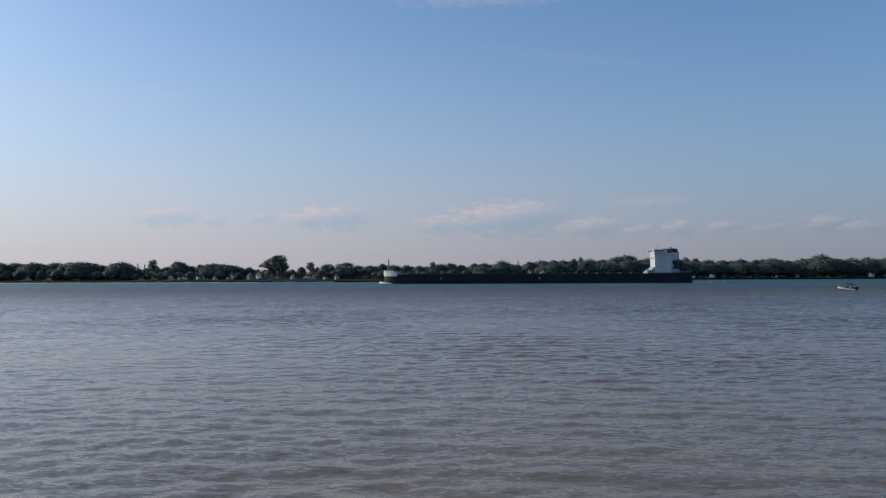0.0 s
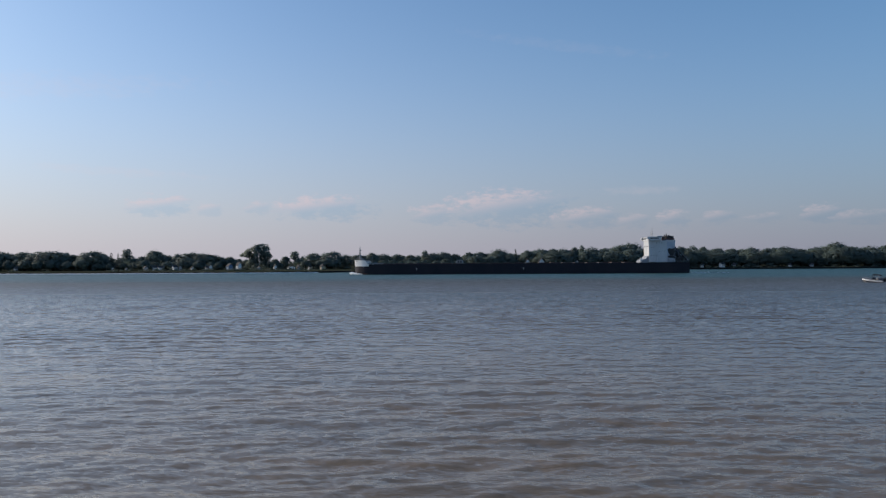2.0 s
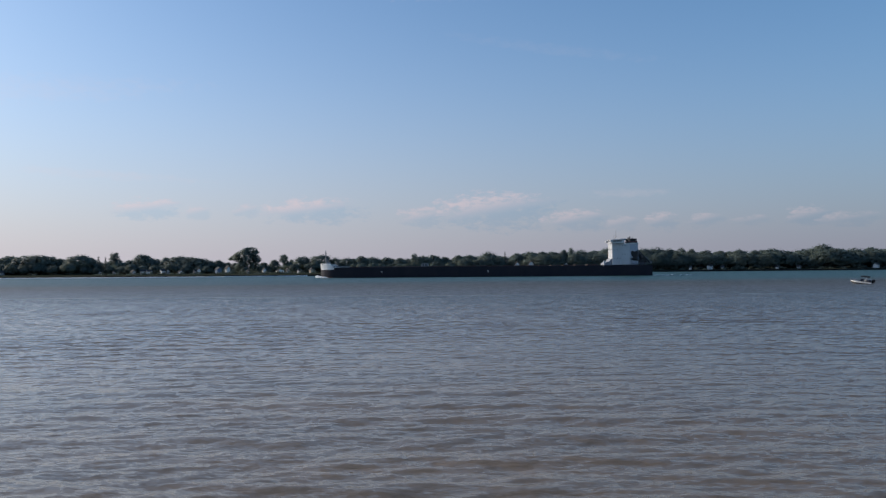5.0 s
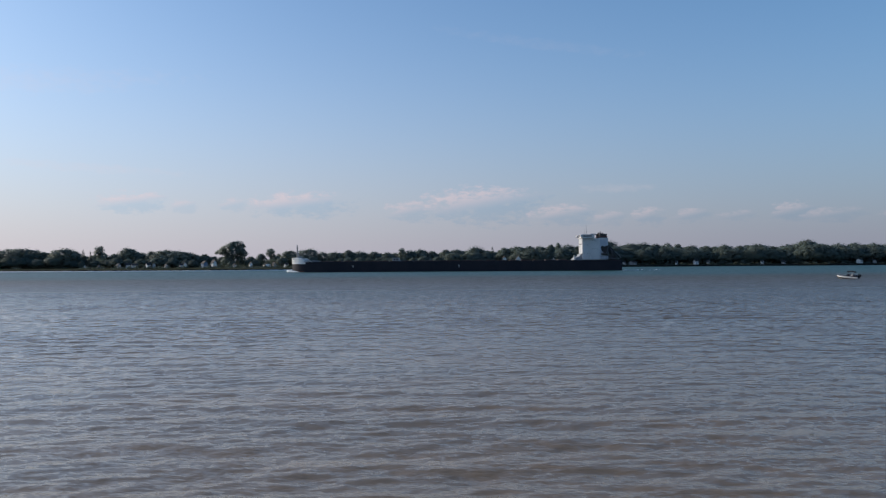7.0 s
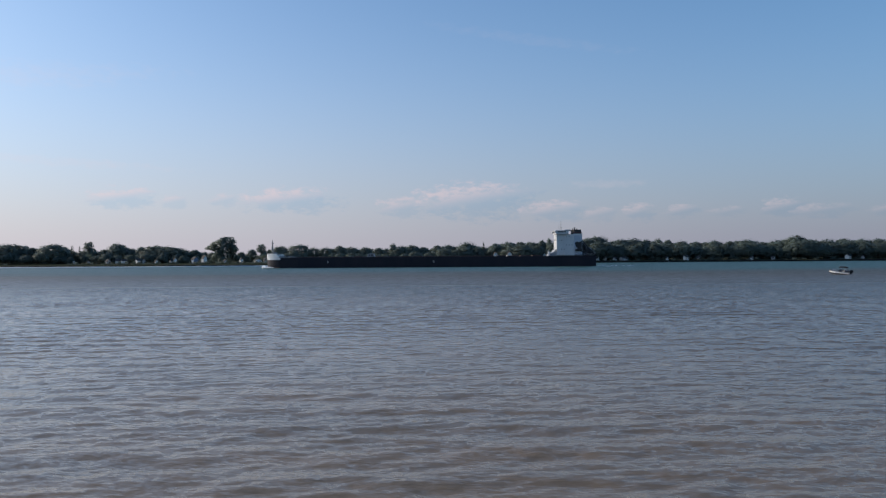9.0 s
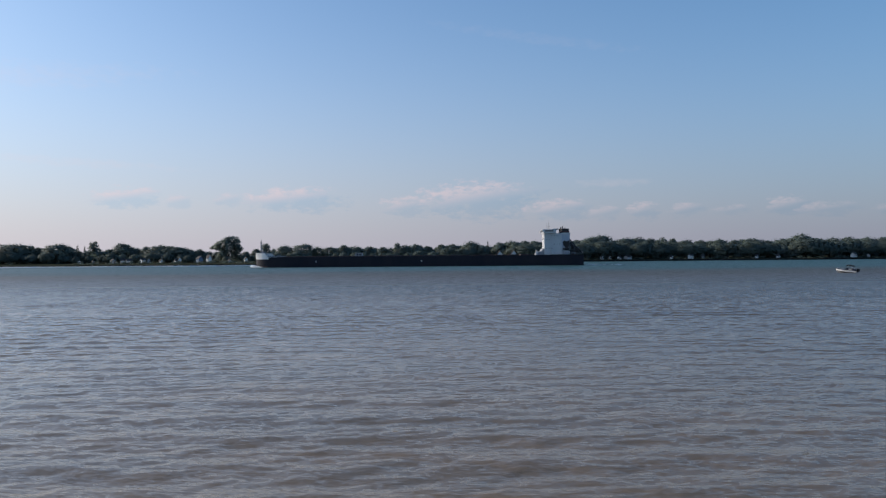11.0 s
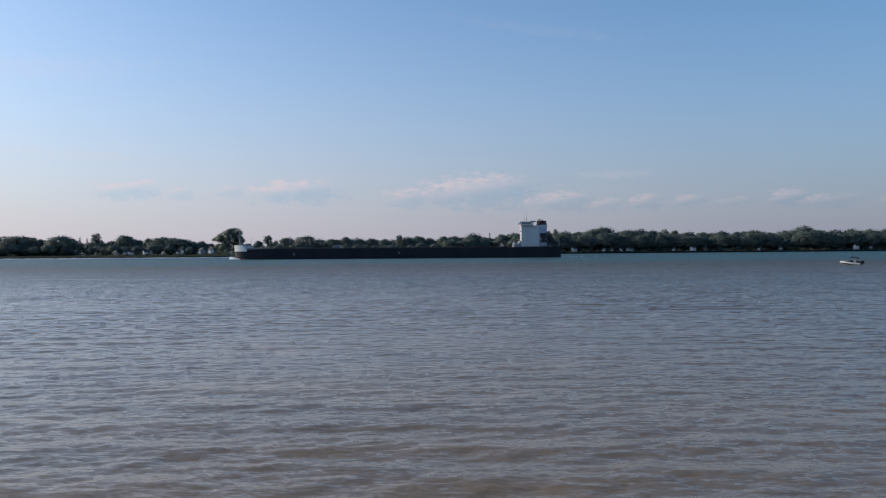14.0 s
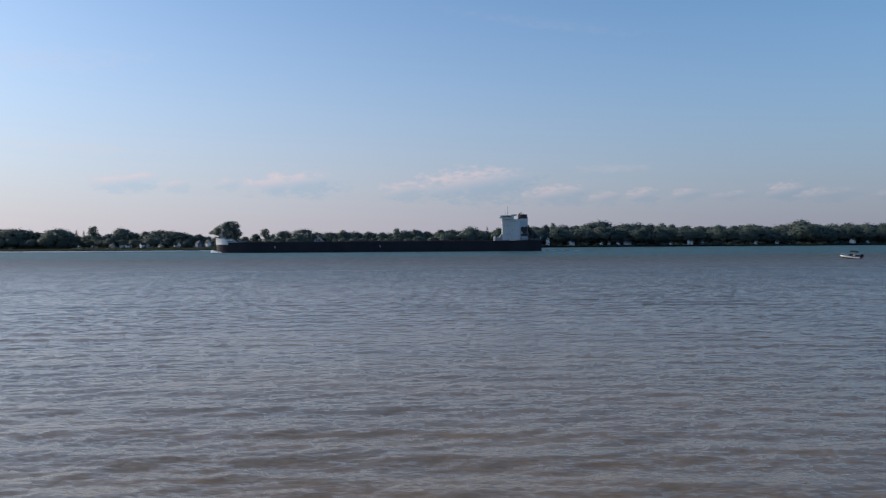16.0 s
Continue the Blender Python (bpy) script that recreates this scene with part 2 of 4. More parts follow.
# the ship's white again, lighter: sunlight on the bow is put into the colour
BOW_SUNLIT = surface("sunlit_white_paint", (0.82, 0.81, 0.79), (0.72, 0.71, 0.69), 0.4, 0.15, wear=(0.5, 0.4, 0.3), wear_amount=-0.12, streak=0.35)
SHIP_GREY = surface("ship_grey_paint", (0.30, 0.31, 0.33), (0.22, 0.23, 0.25), 0.55, 0.3, wear=(0.14, 0.09, 0.06), wear_amount=-0.03)
SHIP_BLUE = surface("ship_slate_blue_paint", (0.46, 0.50, 0.56), (0.36, 0.40, 0.47), 0.5, 0.3, wear=(0.14, 0.14, 0.15), wear_amount=0.03)
SOOT = surface("sooty_black_paint", (0.015, 0.014, 0.015), (0.03, 0.026, 0.025), 0.7, 0.4)
DECK_RED = surface("deck_oxide_paint", (0.075, 0.035, 0.03), (0.045, 0.027, 0.025), 0.7, 0.3)
STRIPE_RED = surface("dark_red_paint", (0.075, 0.024, 0.024), (0.05, 0.02, 0.02), 0.5, 0.4)
STEEL = surface("painted_steel", (0.36, 0.35, 0.33), (0.24, 0.23, 0.22), 0.5, 1.0)
FOAM = surface("white_foam", (0.85, 0.87, 0.88), (0.62, 0.66, 0.68), 0.9, 1.4, bump=0.08)
GEL = surface("white_gelcoat", (0.82, 0.82, 0.80), (0.75, 0.75, 0.74), 0.22, 0.8)
GEL_NAVY = surface("dark_navy_gelcoat", (0.02, 0.024, 0.04), (0.03, 0.033, 0.05), 0.3, 0.8)
CANVAS = surface("black_canvas", (0.018, 0.02, 0.024), (0.028, 0.03, 0.034), 0.9, 2.0, bump=0.01)
ALLOY = surface("brushed_alloy", (0.55, 0.55, 0.56), (0.45, 0.45, 0.46), 0.35, 2.0, metal=1.0)
VINYL = surface("cream_vinyl", (0.55, 0.50, 0.42), (0.46, 0.42, 0.36), 0.6, 2.0)


# ------------------------------------------------------------------ mesh helpers
def part(name, bm, material, parent=None, label="", smooth=False):
    """A bmesh as one mesh object, under its thing or part."""
    bmesh.ops.recalc_face_normals(bm, faces=bm.faces)
    me = bpy.data.meshes.new(name)
    bm.to_mesh(me)
    bm.free()
    me.materials.append(material)
    if smooth:
        me.polygons.foreach_set("use_smooth", [True] * len(me.polygons))
    ob = new(name, me)
    ob.parent = parent
    if label:
        tagged(ob, label)
    return ob


def thing(name, m, label, category, group="", kind=""):
    ob = new(name)
    ob.empty_display_size = 0.5
    ob.matrix_world = m
    return tagged(ob, label, category, group, kind)


def box(lo, hi, bevel=0.0, bm=None, m=None):
    """A box from corner to corner, its edges rounded."""
    own = bmesh.new()
    c = [(a + b) / 2 for a, b in zip(lo, hi)]
    s = [b - a for a, b in zip(lo, hi)]
    bmesh.ops.create_cube(own, size=1, matrix=Matrix.LocRotScale(c, None, s))
    if bevel:
        bmesh.ops.bevel(own, geom=own.edges[:], offset=bevel, segments=2, affect="EDGES", profile=0.5)
    if m is not None:
        bmesh.ops.transform(own, matrix=m, verts=own.verts)
    return merge(bm, own)


def merge(bm, own):
    if bm is None:
        return own
    me = bpy.data.meshes.new("joined")
    own.to_mesh(me)
    own.free()
    bm.from_mesh(me)
    bpy.data.meshes.remove(me)
    return bm


def tube(a, b, r, r2=None, bm=None, sides=8):
    """A round bar between two points."""
    a, b = Vector(a), Vector(b)
    own = bmesh.new()
    m = Matrix.Translation((a + b) / 2) @ (b - a).to_track_quat("Z", "Y").to_matrix().to_4x4()
    bmesh.ops.create_cone(own, cap_ends=True, segments=sides, radius1=r, radius2=r if r2 is None else r2, depth=(b - a).length, matrix=m)
    return merge(bm, own)


def prism(outline, y0, y1, bm=None, bevel=0.0):
    """An outline in x and z, drawn out along y."""
    own = bmesh.new()
    f = own.faces.new([own.verts.new((x, y0, z)) for x, z in outline])
    r = bmesh.ops.extrude_face_region(own, geom=[f])
    bmesh.ops.translate(own, vec=(0, y1 - y0, 0), verts=[v for v in r["geom"] if isinstance(v, bmesh.types.BMVert)])
    if bevel:
        bmesh.ops.bevel(own, geom=own.edges[:], offset=bevel, segments=2, affect="EDGES", profile=0.5)
    return merge(bm, own)


def loft(rings, bm=None, close=True):
    """A skin over rings of equal count."""
    own = bmesh.new()
    vs = [[own.verts.new(p) for p in ring] for ring in rings]
    k = len(vs[0])
    for r0, r1 in zip(vs, vs[1:]):
        for i in range(k):
            own.faces.new((r0[i], r0[(i + 1) % k], r1[(i + 1) % k], r1[i]))
    if close:
        own.faces.new(vs[0])
        own.faces.new(vs[-1])
    return merge(bm, own)


def ball(c, r, bm=None, level=2):
    own = bmesh.new()
    rad = r if isinstance(r, tuple) else (r, r, r)
    bmesh.ops.create_icosphere(own, subdivisions=level, radius=1, matrix=Matrix.LocRotScale(c, None, rad))
    return merge(bm, own)


def raw(name, verts, faces, material, parent=None, label="", smooth=False, normals=None):
    me = bpy.data.meshes.new(name)
    me.from_pydata(verts, [], faces)
    me.materials.append(material)
    if smooth:
        me.polygons.foreach_set("use_smooth", [True] * len(me.polygons))
    me.update()
    if normals is not None:
        me.normals_split_custom_set_from_vertices(normals)
    ob = new(name, me)
    ob.parent = parent
    if label:
        tagged(ob, label)
    return ob


# ------------------------------------------------------------------ river and land
WAVE_SLOPE = 0.0024


def wave_height(x, y, spacing):
    """Short-crested wind waves that run at the near bank; waves that the mesh cannot carry fade out."""
    rng = np.random.default_rng(7)
    z = np.zeros_like(x)
    for i in range(80):
        length = 0.42 * (4.4 / 0.42) ** ((i + rng.random()) / 80)
        lean = rng.normal(0.06, 0.42 + 0.14 / length)
        k = 2 * math.pi / length
        amp = WAVE_SLOPE * length ** 0.92 * (0.5 + rng.random())
        ph = k * (x * math.sin(lean) + y * math.cos(lean)) + rng.random() * 6.28
        fade = np.clip((length / spacing - 2.2) / 2.0, 0, 1)
        z += amp * fade * (np.sin(ph) + 0.25 * np.sin(2 * ph + 0.6))
    gust = 0.85 + 0.45 * np.sin(x * 0.06 + 1.3 * np.sin(y * 0.03)) * np.sin(y * 0.06 + 0.7 * np.sin(x * 0.02))
    return z * gust


def build_river():
    """The river's surface as one sheet; it slides towards the near bank at the pace of its waves."""
    ys = [-200.0, -140.0, -100.0]
    step, y = 0.15, -60.0
    while y < 84:
        ys.append(y)
        y += 0.15 if y > 8 else 0.3 if y > -34 else 1.0
    while y < 840:
        ys.append(y)
        step *= 1.012
        y += step
    ys = np.array(ys + [845.0])
    cols = np.linspace(-1, 1, 520)
    half = 12 + 0.645 * np.clip(ys + 48, 0, None)
    x = half[:, None] * cols[None, :]
    yy = np.repeat(ys[:, None], len(cols), 1)
    gap = np.gradient(ys)[:, None] * np.ones_like(x)
    gap = np.maximum(gap, (half * 1.3 / len(cols))[:, None])
    z = wave_height(x, yy, gap)
    z[-1] = z[0] = 0
    # level wings to both sides
    far_l, far_r = np.full((len(ys), 1), -3600.0), np.full((len(ys), 1), 3600.0)
    x = np.hstack([far_l, x, far_r])
    yy = np.hstack([yy[:, :1], yy, yy[:, :1]])
    z = np.hstack([0 * far_l, z, 0 * far_r])
    r, c = x.shape
    ix = np.arange(r * c).reshape(r, c)
    faces = np.stack([ix[:-1, :-1], ix[:-1, 1:], ix[1:, 1:], ix[1:, :-1]], -1).reshape(-1, 4)
    me = bpy.data.meshes.new("water")
    me.vertices.add(r * c)
    me.vertices.foreach_set("co", np.stack([x, yy, z], -1).ravel())
    me.loops.add(faces.size)
    me.loops.foreach_set("vertex_index", faces.ravel())
    me.polygons.add(len(faces))
    me.polygons.foreach_set("loop_start", np.arange(0, faces.size, 4))
    me.polygons.foreach_set("use_smooth", np.ones(len(faces), bool))
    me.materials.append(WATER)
    me.update(calc_edges=True)
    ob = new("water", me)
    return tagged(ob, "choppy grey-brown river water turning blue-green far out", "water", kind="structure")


water = build_river()


def shore(x):
    """The waterline of the far bank: it bulges towards the viewer before the lawns."""
    return 700 - 90 * math.exp(-((x + 215) / (200 if x > -215 else 360)) ** 2)


def build_land():
    """Both banks: a low wooded shore that runs to the horizon, and the ground behind the viewer."""
    rng = np.random.default_rng(3)
    xs = np.linspace(-3600, 3600, 289)
    prof = [(0.0, -1.5), (0.4, 0.6), (4.0, 0.8), (712, 1.7), (732, 2.0), (800, 2.4), (1200, 3.0), (4900, 4.0)]
    verts, faces = [], []
    for i, xx in enumerate(xs):
        wob = 1.6 * math.sin(xx * 0.013) + 0.8 * math.sin(xx * 0.051 + 1)
        for j, (yy, zz) in enumerate(prof):
            verts.append((xx, yy + (shore(xx) + wob if j < 3 else 0), zz + (0.25 * rng.random() if 1 < j < 6 else 0)))
    k = len(prof)
    for i in range(len(xs) - 1):
        for j in range(k - 1):
            faces.append((i * k + j, (i + 1) * k + j, (i + 1) * k + j + 1, i * k + j + 1))
    raw("ground", verts, faces, GRASS, smooth=False)
    tagged(bpy.data.objects["ground"], "low grassy far bank under trees and houses", "ground", kind="structure")
    near = raw("ground_near", [(-3600, -56, -2), (3600, -56, -2), (3600, -60, 4.5), (-3600, -60, 4.5), (3600, -4000, 6), (-3600, -4000, 6)],
               [(0, 1, 2, 3), (3, 2, 4, 5)], GRASS)
    tagged(near, "plain grassy near bank behind the viewer", "ground", kind="structure")
    bm = bmesh.new()
    for x0 in np.arange(-700, 700, 14.0):
        h = 1.15 + 0.3 * rng.random()
        mid = x0 + 7.0
        y0 = shore(mid) - 0.6 + 1.6 * math.sin(mid * 0.013) + 0.8 * math.sin(mid * 0.051 + 1) - 0.25 * rng.random()
        turn = math.degrees(math.atan2(shore(mid + 7) - shore(mid - 7), 14.0))
        box((-7.4, -0.5, -1.0), (7.4, 0.5, h), 0.06, bm, pose(mid, y0, 0, 0, 0, turn))
    wall = part("seawall", bm, SEAWALL)
    tagged(wall, "dark weathered seawall along the far bank", "seawall", kind="structure")


def build_shore_strip():
    """A thin broken white line of low lumps along the seawall of the western shore."""
    rng = np.random.default_rng(19)
    bm = bmesh.new()
    for x in np.arange(-560, -130, 0.8):
        x += rng.normal(0, 0.4)
        y = shore(x) - 1.9 + 1.6 * math.sin(x * 0.013) + 0.8 * math.sin(x * 0.051 + 1)
        ball((x, y + rng.normal(0, 0.15), 0.1), (1.3 + 0.6 * rng.random(), 0.5, 0.42 + 0.2 * rng.random()), bm, 1)
    tagged(part("surf", bm, FOAM, smooth=True), "thin broken white line along the foot of the seawall", "surf", kind="stuff")


build_land()
build_shore_strip()


# ------------------------------------------------------------------ the lake freighter
def build_freighter():
    """A bulk carrier 222 m long; x runs from the bow (-111) aft, z from the waterline, the near side is -y."""
    ship = thing("freighter", pose(0, 520, 0), "long dark bulk carrier with white stern house steaming across the river", "ship")

    def ring(x, half, top, flare=0.96):
        half = max(half, 0.2)
        return [(x, -half, top), (x, -half * flare, 0.3), (x, -half * flare * 0.97, -3.0), (x, half * flare * 0.97, -3.0), (x, half * flare, 0.3), (x, half, top)]

    st = [(-111.0, 0.9), (-110.6, 2.4), (-109.6, 4.0), (-107.8, 5.7), (-105, 7.6), (-101, 9.5), (-93, 11.4), (-84, 11.9), (-60, 11.9), (0, 11.9), (60, 11.9),
          (96, 11.9), (104, 11.4), (109, 10.4), (111.5, 9.4)]
    lines = [(x, float(np.interp(x, [p[0] for p in st], [p[1] for p in st]))) for x in (*np.arange(-111, -84, 0.9), *np.arange(-84, 96, 20), *np.arange(96, 111.6, 1.1))]
    for _ in range(3):   # fair the lines
        lines = [lines[0]] + [(b[0], (a[1] + 2 * b[1] + c[1]) / 4) for a, b, c in zip(lines, lines[1:], lines[2:])] + [lines[-1]]
    hull = part("hull", loft([ring(x, h, 7.0) for x, h in lines]), HULL, ship, "black hull with rust streaks")
    part("boot_top", loft([[(x, -h * 0.965 - 0.03, 0.75), (x, -h * 0.96 - 0.03, -0.6), (x, h * 0.96 + 0.03, -0.6), (x, h * 0.965 + 0.03, 0.75)] for x, h in st[1:6]]), BOOT, hull,
         "faded red paint at the waterline")
    # raised forecastle: white plating round the bow, sloping down aft
    fc = bmesh.new()
    outer = [(-111.0, 0.9, 10.0), (-110.6, 2.4, 10.0), (-109.6, 4.0, 10.0), (-107.8, 5.7, 9.95), (-105.0, 7.6, 9.9), (-103.0, 8.6, 9.85), (-101.6, 9.2, 8.6), (-99.8, 9.9, 6.9)]
    for side in (-1, 1):
        lo = [fc.verts.new((x, side * h * 1.004, 5.6)) for x, h, _ in outer]
        hi = [fc.verts.new((x - 0.25, side * (h + 0.22), z)) for x, h, z in outer]
        inn = [fc.verts.new((x + 0.2, side * (h - 0.3), z)) for x, h, z in outer]
        for i in range(len(outer) - 1):
            fc.faces.new((lo[i], lo[i + 1], hi[i + 1], hi[i]))
            fc.faces.new((hi[i], hi[i + 1], inn[i + 1], inn[i]))
        if side == -1:
            first = (lo[0], hi[0], inn[0])
        else:
            fc.faces.new((first[0], lo[0], hi[0], first[1]))
            fc.faces.new((first[1], hi[0], inn[0], first[2]))
    part("forecastle", fc, BOW_SUNLIT, ship, "white plated bow")
    part("forecastle_deck", prism([(-109.9, 9.2), (-103.6, 9.2), (-103.6, 9.4), (-109.9, 9.4)], -5.2, 5.2), DECK_RED, ship)
    part("bulwark", prism([(-100.8, 7.2), (-93, 7.2), (-93, 7.6), (-99.5, 8.3)], -11.0, -10.7), SHIP_GREY, ship, "low grey bulwark behind the bow")
    part("bulwark", prism([(-100.8, 7.2), (-93, 7.2), (-93, 7.6), (-99.5, 8.3)], 10.7, 11.0), SHIP_GREY, ship)
    mast = tube((-107.8, 0, 9.2), (-107.8, 0, 18.8), 0.62, 0.24)
    tube((-107.8, 0, 15.0), (-105.9, 0, 9.4), 0.22, bm=mast)
    for z in (11.0, 12.4, 13.8):
        tube((-107.8, 0, z), (-106.0 - (z - 9.4) * 0.33, 0, z), 0.12, bm=mast)
    box((-108.2, -1.3, 14.6), (-107.0, 1.3, 14.85), 0.04, mast)
    box((-108.3, -0.5, 16.7), (-106.9, 0.5, 17.2), 0.06, mast)
    foremast = part("foremast", mast, STEEL, ship, "grey steel mast on the bow")
    part("mast_light", ball((-107.8, 0, 19.0), 0.34), SHIP_WHITE, foremast)
    part("lamp_post", tube((-98.6, -4.0, 7.0), (-98.6, -4.0, 14.4), 0.16, 0.1), STEEL, ship, "thin grey post behind the bow")
    win = box((-106.3, -3.4, 9.4), (-104.2, -1.6, 10.9), 0.15)
    tube((-105.2, -3.6, 10.3), (-105.2, -1.4, 10.3), 0.7, bm=win)
    part("windlass", win, SHIP_GREY, ship)
    # deck and its hatches
    part("deck", box((-92, -11.2, 6.9), (108, 11.2, 7.06)), DECK_RED, ship)
    for i in range(21):
        x0 = -90 + i * 7.9
        h = part("hatch", box((x0, -8.0, 7.04), (x0 + 5.9, 8.0, 7.5 + 0.05 * (i % 3)), 0.08), DECK_RED, ship)
        part("hatch_rim", box((x0 - 0.2, -8.2, 7.02), (x0 + 6.1, 8.2, 7.2), 0.04), SOOT, h)
    for x0, x1 in ((-98, -44), (-40, 12), (16, 74)):
        bm = bmesh.new()
        for x in np.arange(x0, x1 + 0.1, 3.0):
            tube((x, -11.1, 7.0), (x, -11.1, 7.9), 0.03, bm=bm, sides=5)
        for z in (7.45, 7.9):
            tube((x0, -11.1, z), (x1, -11.1, z), 0.025, bm=bm, sides=5)
        part("railing", bm, SOOT, ship)
    # small deckhouse forward of midships
    dh = part("deckhouse", prism([(-41.6, 7.3), (-36.4, 7.3), (-37.1, 9.4), (-40.9, 9.4)], -10.5, -6.5, bevel=0.08), SHIP_GREY, ship, "small pale grey deckhouse")
    for x in (-40.3, -38.6):
        part("deckhouse_window", box((x, -10.56, 7.9), (x + 0.9, -10.47, 8.9), 0.02), PANE, dh)
    part("deckhouse_roof", box((-41.1, -10.7, 9.4), (-36.9, -6.3, 9.56), 0.04), SHIP_GREY, dh)
    # draught marks: small pale plates on the side
    for x in (-67.5, 2.8):
        part("hull_mark", box((x, -11.96, 3.0), (x + 0.35, -11.86, 4.3), 0.02), SHIP_WHITE, hull)
        part("hull_mark", box((x - 0.5, -11.96, 4.0), (x + 0.1, -11.86, 4.3), 0.02), SHIP_WHITE, hull)
    # stern house, tier by tier
    house = part("stern_house", box((83.6, -9.4, 7.3), (97.5, 9.4, 21.0), 0.12), SHIP_WHITE, ship, "tall white accommodation block")
    low = prism([(78.4, 7.0), (83.8, 7.0), (83.8, 11.6), (82.6, 11.2), (81.8, 9.6), (79.6, 9.0), (78.4, 8.0)], -8.6, 8.6, bevel=0.06)
    part("house_front", low, SHIP_GREY, ship, "stepped grey block before the house")
    part("vent", tube((78.5, -8.9, 7.3), (78.5, -8.9, 10.2), 0.75, 0.6), SHIP_WHITE, ship, "white deck ventilator")
    part("vent", tube((89.6, -10.4, 7.3), (89.6, -10.4, 10.3), 0.5, 0.4), SHIP_WHITE, ship, "white deck ventilator")
    for i, z in enumerate((10.1, 12.8, 15.5, 18.2)):
        part("deck_ledge", box((83.4, -9.5, z), (97.5, 9.5, z + 0.1), 0.02), SHIP_WHITE, house)
        for k in range(6):
            x = 85.2 + k * 2.05
            if (i * 5 + k * 3) % 7 in (1, 2, 4, 5):
                continue
            part("cabin_window", box((x, -9.43, z + 1.2), (x + 0.4, -9.36, z + 1.65), 0.02), PANE, house)
    for k in range(5):
        part("cabin_window", box((83.53, -7.4 + k * 3.4, 17.0), (83.62, -6.4 + k * 3.4, 17.9), 0.02), PANE, house)
    bridge = part("bridge", box((83.2, -11.9, 21.0), (92.8, 11.9, 23.2), 0.15), SHIP_WHITE, ship, "white bridge with open wings")
    part("bridge_roof", box((82.7, -12.1, 23.2), (93.4, 12.1, 23.42), 0.05), SHIP_WHITE, bridge)
    part("bridge_window", box((83.13, -8.5, 22.0), (83.22, 8.5, 22.8), 0.02), PANE, bridge)
    part("bridge_window", box((84.0, -11.95, 22.1), (90.8, -11.86, 22.75), 0.02), PANE, bridge)
    part("bridge_wing", box((82.2, -12.4, 21.9), (83.8, -9.6, 23.3), 0.1), SHIP_WHITE, bridge)
    part("bridge_wing", box((82.2, 9.6, 21.9), (83.8, 12.4, 23.3), 0.1), SHIP_WHITE, bridge)
    part("wing_strut", tube((82.8, -11.4, 21.9), (83.7, -9.6, 18.6), 0.12), SHIP_WHITE, bridge)
    # engine casing and funnel behind the house
    casing = part("engine_casing", box((97.4, -8.8, 7.3), (103.4, 8.8, 20.2), 0.15), SHIP_BLUE, ship, "pale blue-grey engine casing with soot")
    # no hole is cut: the dark inside the opening is a flat black plate
    part("soot_patch", prism([(98.0, 15.4), (98.6, 13.4), (99.6, 12.4), (100.2, 10.6), (103.2, 9.6), (103.2, 16.6), (100.8, 15.8), (99.4, 16.4)], -8.9, -8.83), SOOT, casing, "flat black shape standing for an opening in the casing")
    part("casing_band", box((97.3, -8.95, 20.2), (103.6, 8.95, 21.3), 0.06), SHIP_WHITE, casing, "white band")
    funnel = part("funnel", loft([[(x, y, z) for x, y in ((97.2 - k, -5.0), (98.4 - k, -6.2), (102.2 - k, -6.2), (103.4 - k * 0.4, -5.0), (103.4 - k * 0.4, 5.0), (102.2 - k, 6.2), (98.4 - k, 6.2), (97.2 - k, 5.0))]
                                   for z, k in ((21.2, 0.0), (22.6, 0.2), (24.0, 0.5))]), SOOT, ship, "black funnel")
    part("funnel_band", box((96.9, -6.35, 21.6), (103.5, 6.35, 22.4), 0.1), STRIPE_RED, funnel, "dark red band")
    for x, z in ((97.6, 25.0), (98.9, 25.5), (100.6, 24.7)):
        part("exhaust_pipe", tube((x, -2.0, 23.8), (x, -2.0, z), 0.42, 0.38), SOOT, funnel)
    # masts and aerials over the bridge
    m1 = tube((88.2, 0, 23.3), (88.2, 0, 29.6), 0.2, 0.07)
    tube((88.2, -1.6, 27.0), (88.2, 1.6, 27.0), 0.07, bm=m1)
    box((87.6, -1.6, 25.3), (88.8, 1.6, 25.55), 0.05, m1)
    part("radar_mast", m1, STEEL, ship, "thin grey radar mast")
    part("aerial", tube((86.3, -2.5, 23.3), (86.3, -2.5, 27.4), 0.13, 0.05), STEEL, ship)
    part("wheelhouse_locker", box((91.0, -4, 23.4), (95.6, 4, 24.1), 0.1), SHIP_GREY, ship)
    # after deck
    rail = bmesh.new()
    for x in np.arange(98, 111.2, 1.6):
        tube((x, -9.6, 7.3), (x, -9.6, 8.5), 0.05, bm=rail, sides=5)
    for z in (7.7, 8.1, 8.5):
        tube((98, -9.6, z), (111, -9.4, z), 0.045, bm=rail, sides=5)
    part("railing", rail, SHIP_GREY, ship)
    part("after_house", box((103.3, -7.6, 7.3), (107.0, 7.6, 10.4), 0.15), SOOT, ship, "dark low house on the after deck")
    crane = tube((106.2, -6.2, 10.0), (106.2, -6.2, 13.6), 0.3, 0.24)
    tube((106.2, -6.2, 13.2), (103.9, -6.6, 16.0), 0.2, 0.12, bm=crane)
    tube((106.2, -6.2, 13.6), (110.2, -6.8, 10.6), 0.18, 0.1, bm=crane)
    part("deck_crane", crane, SHIP_GREY, ship, "grey stores crane")
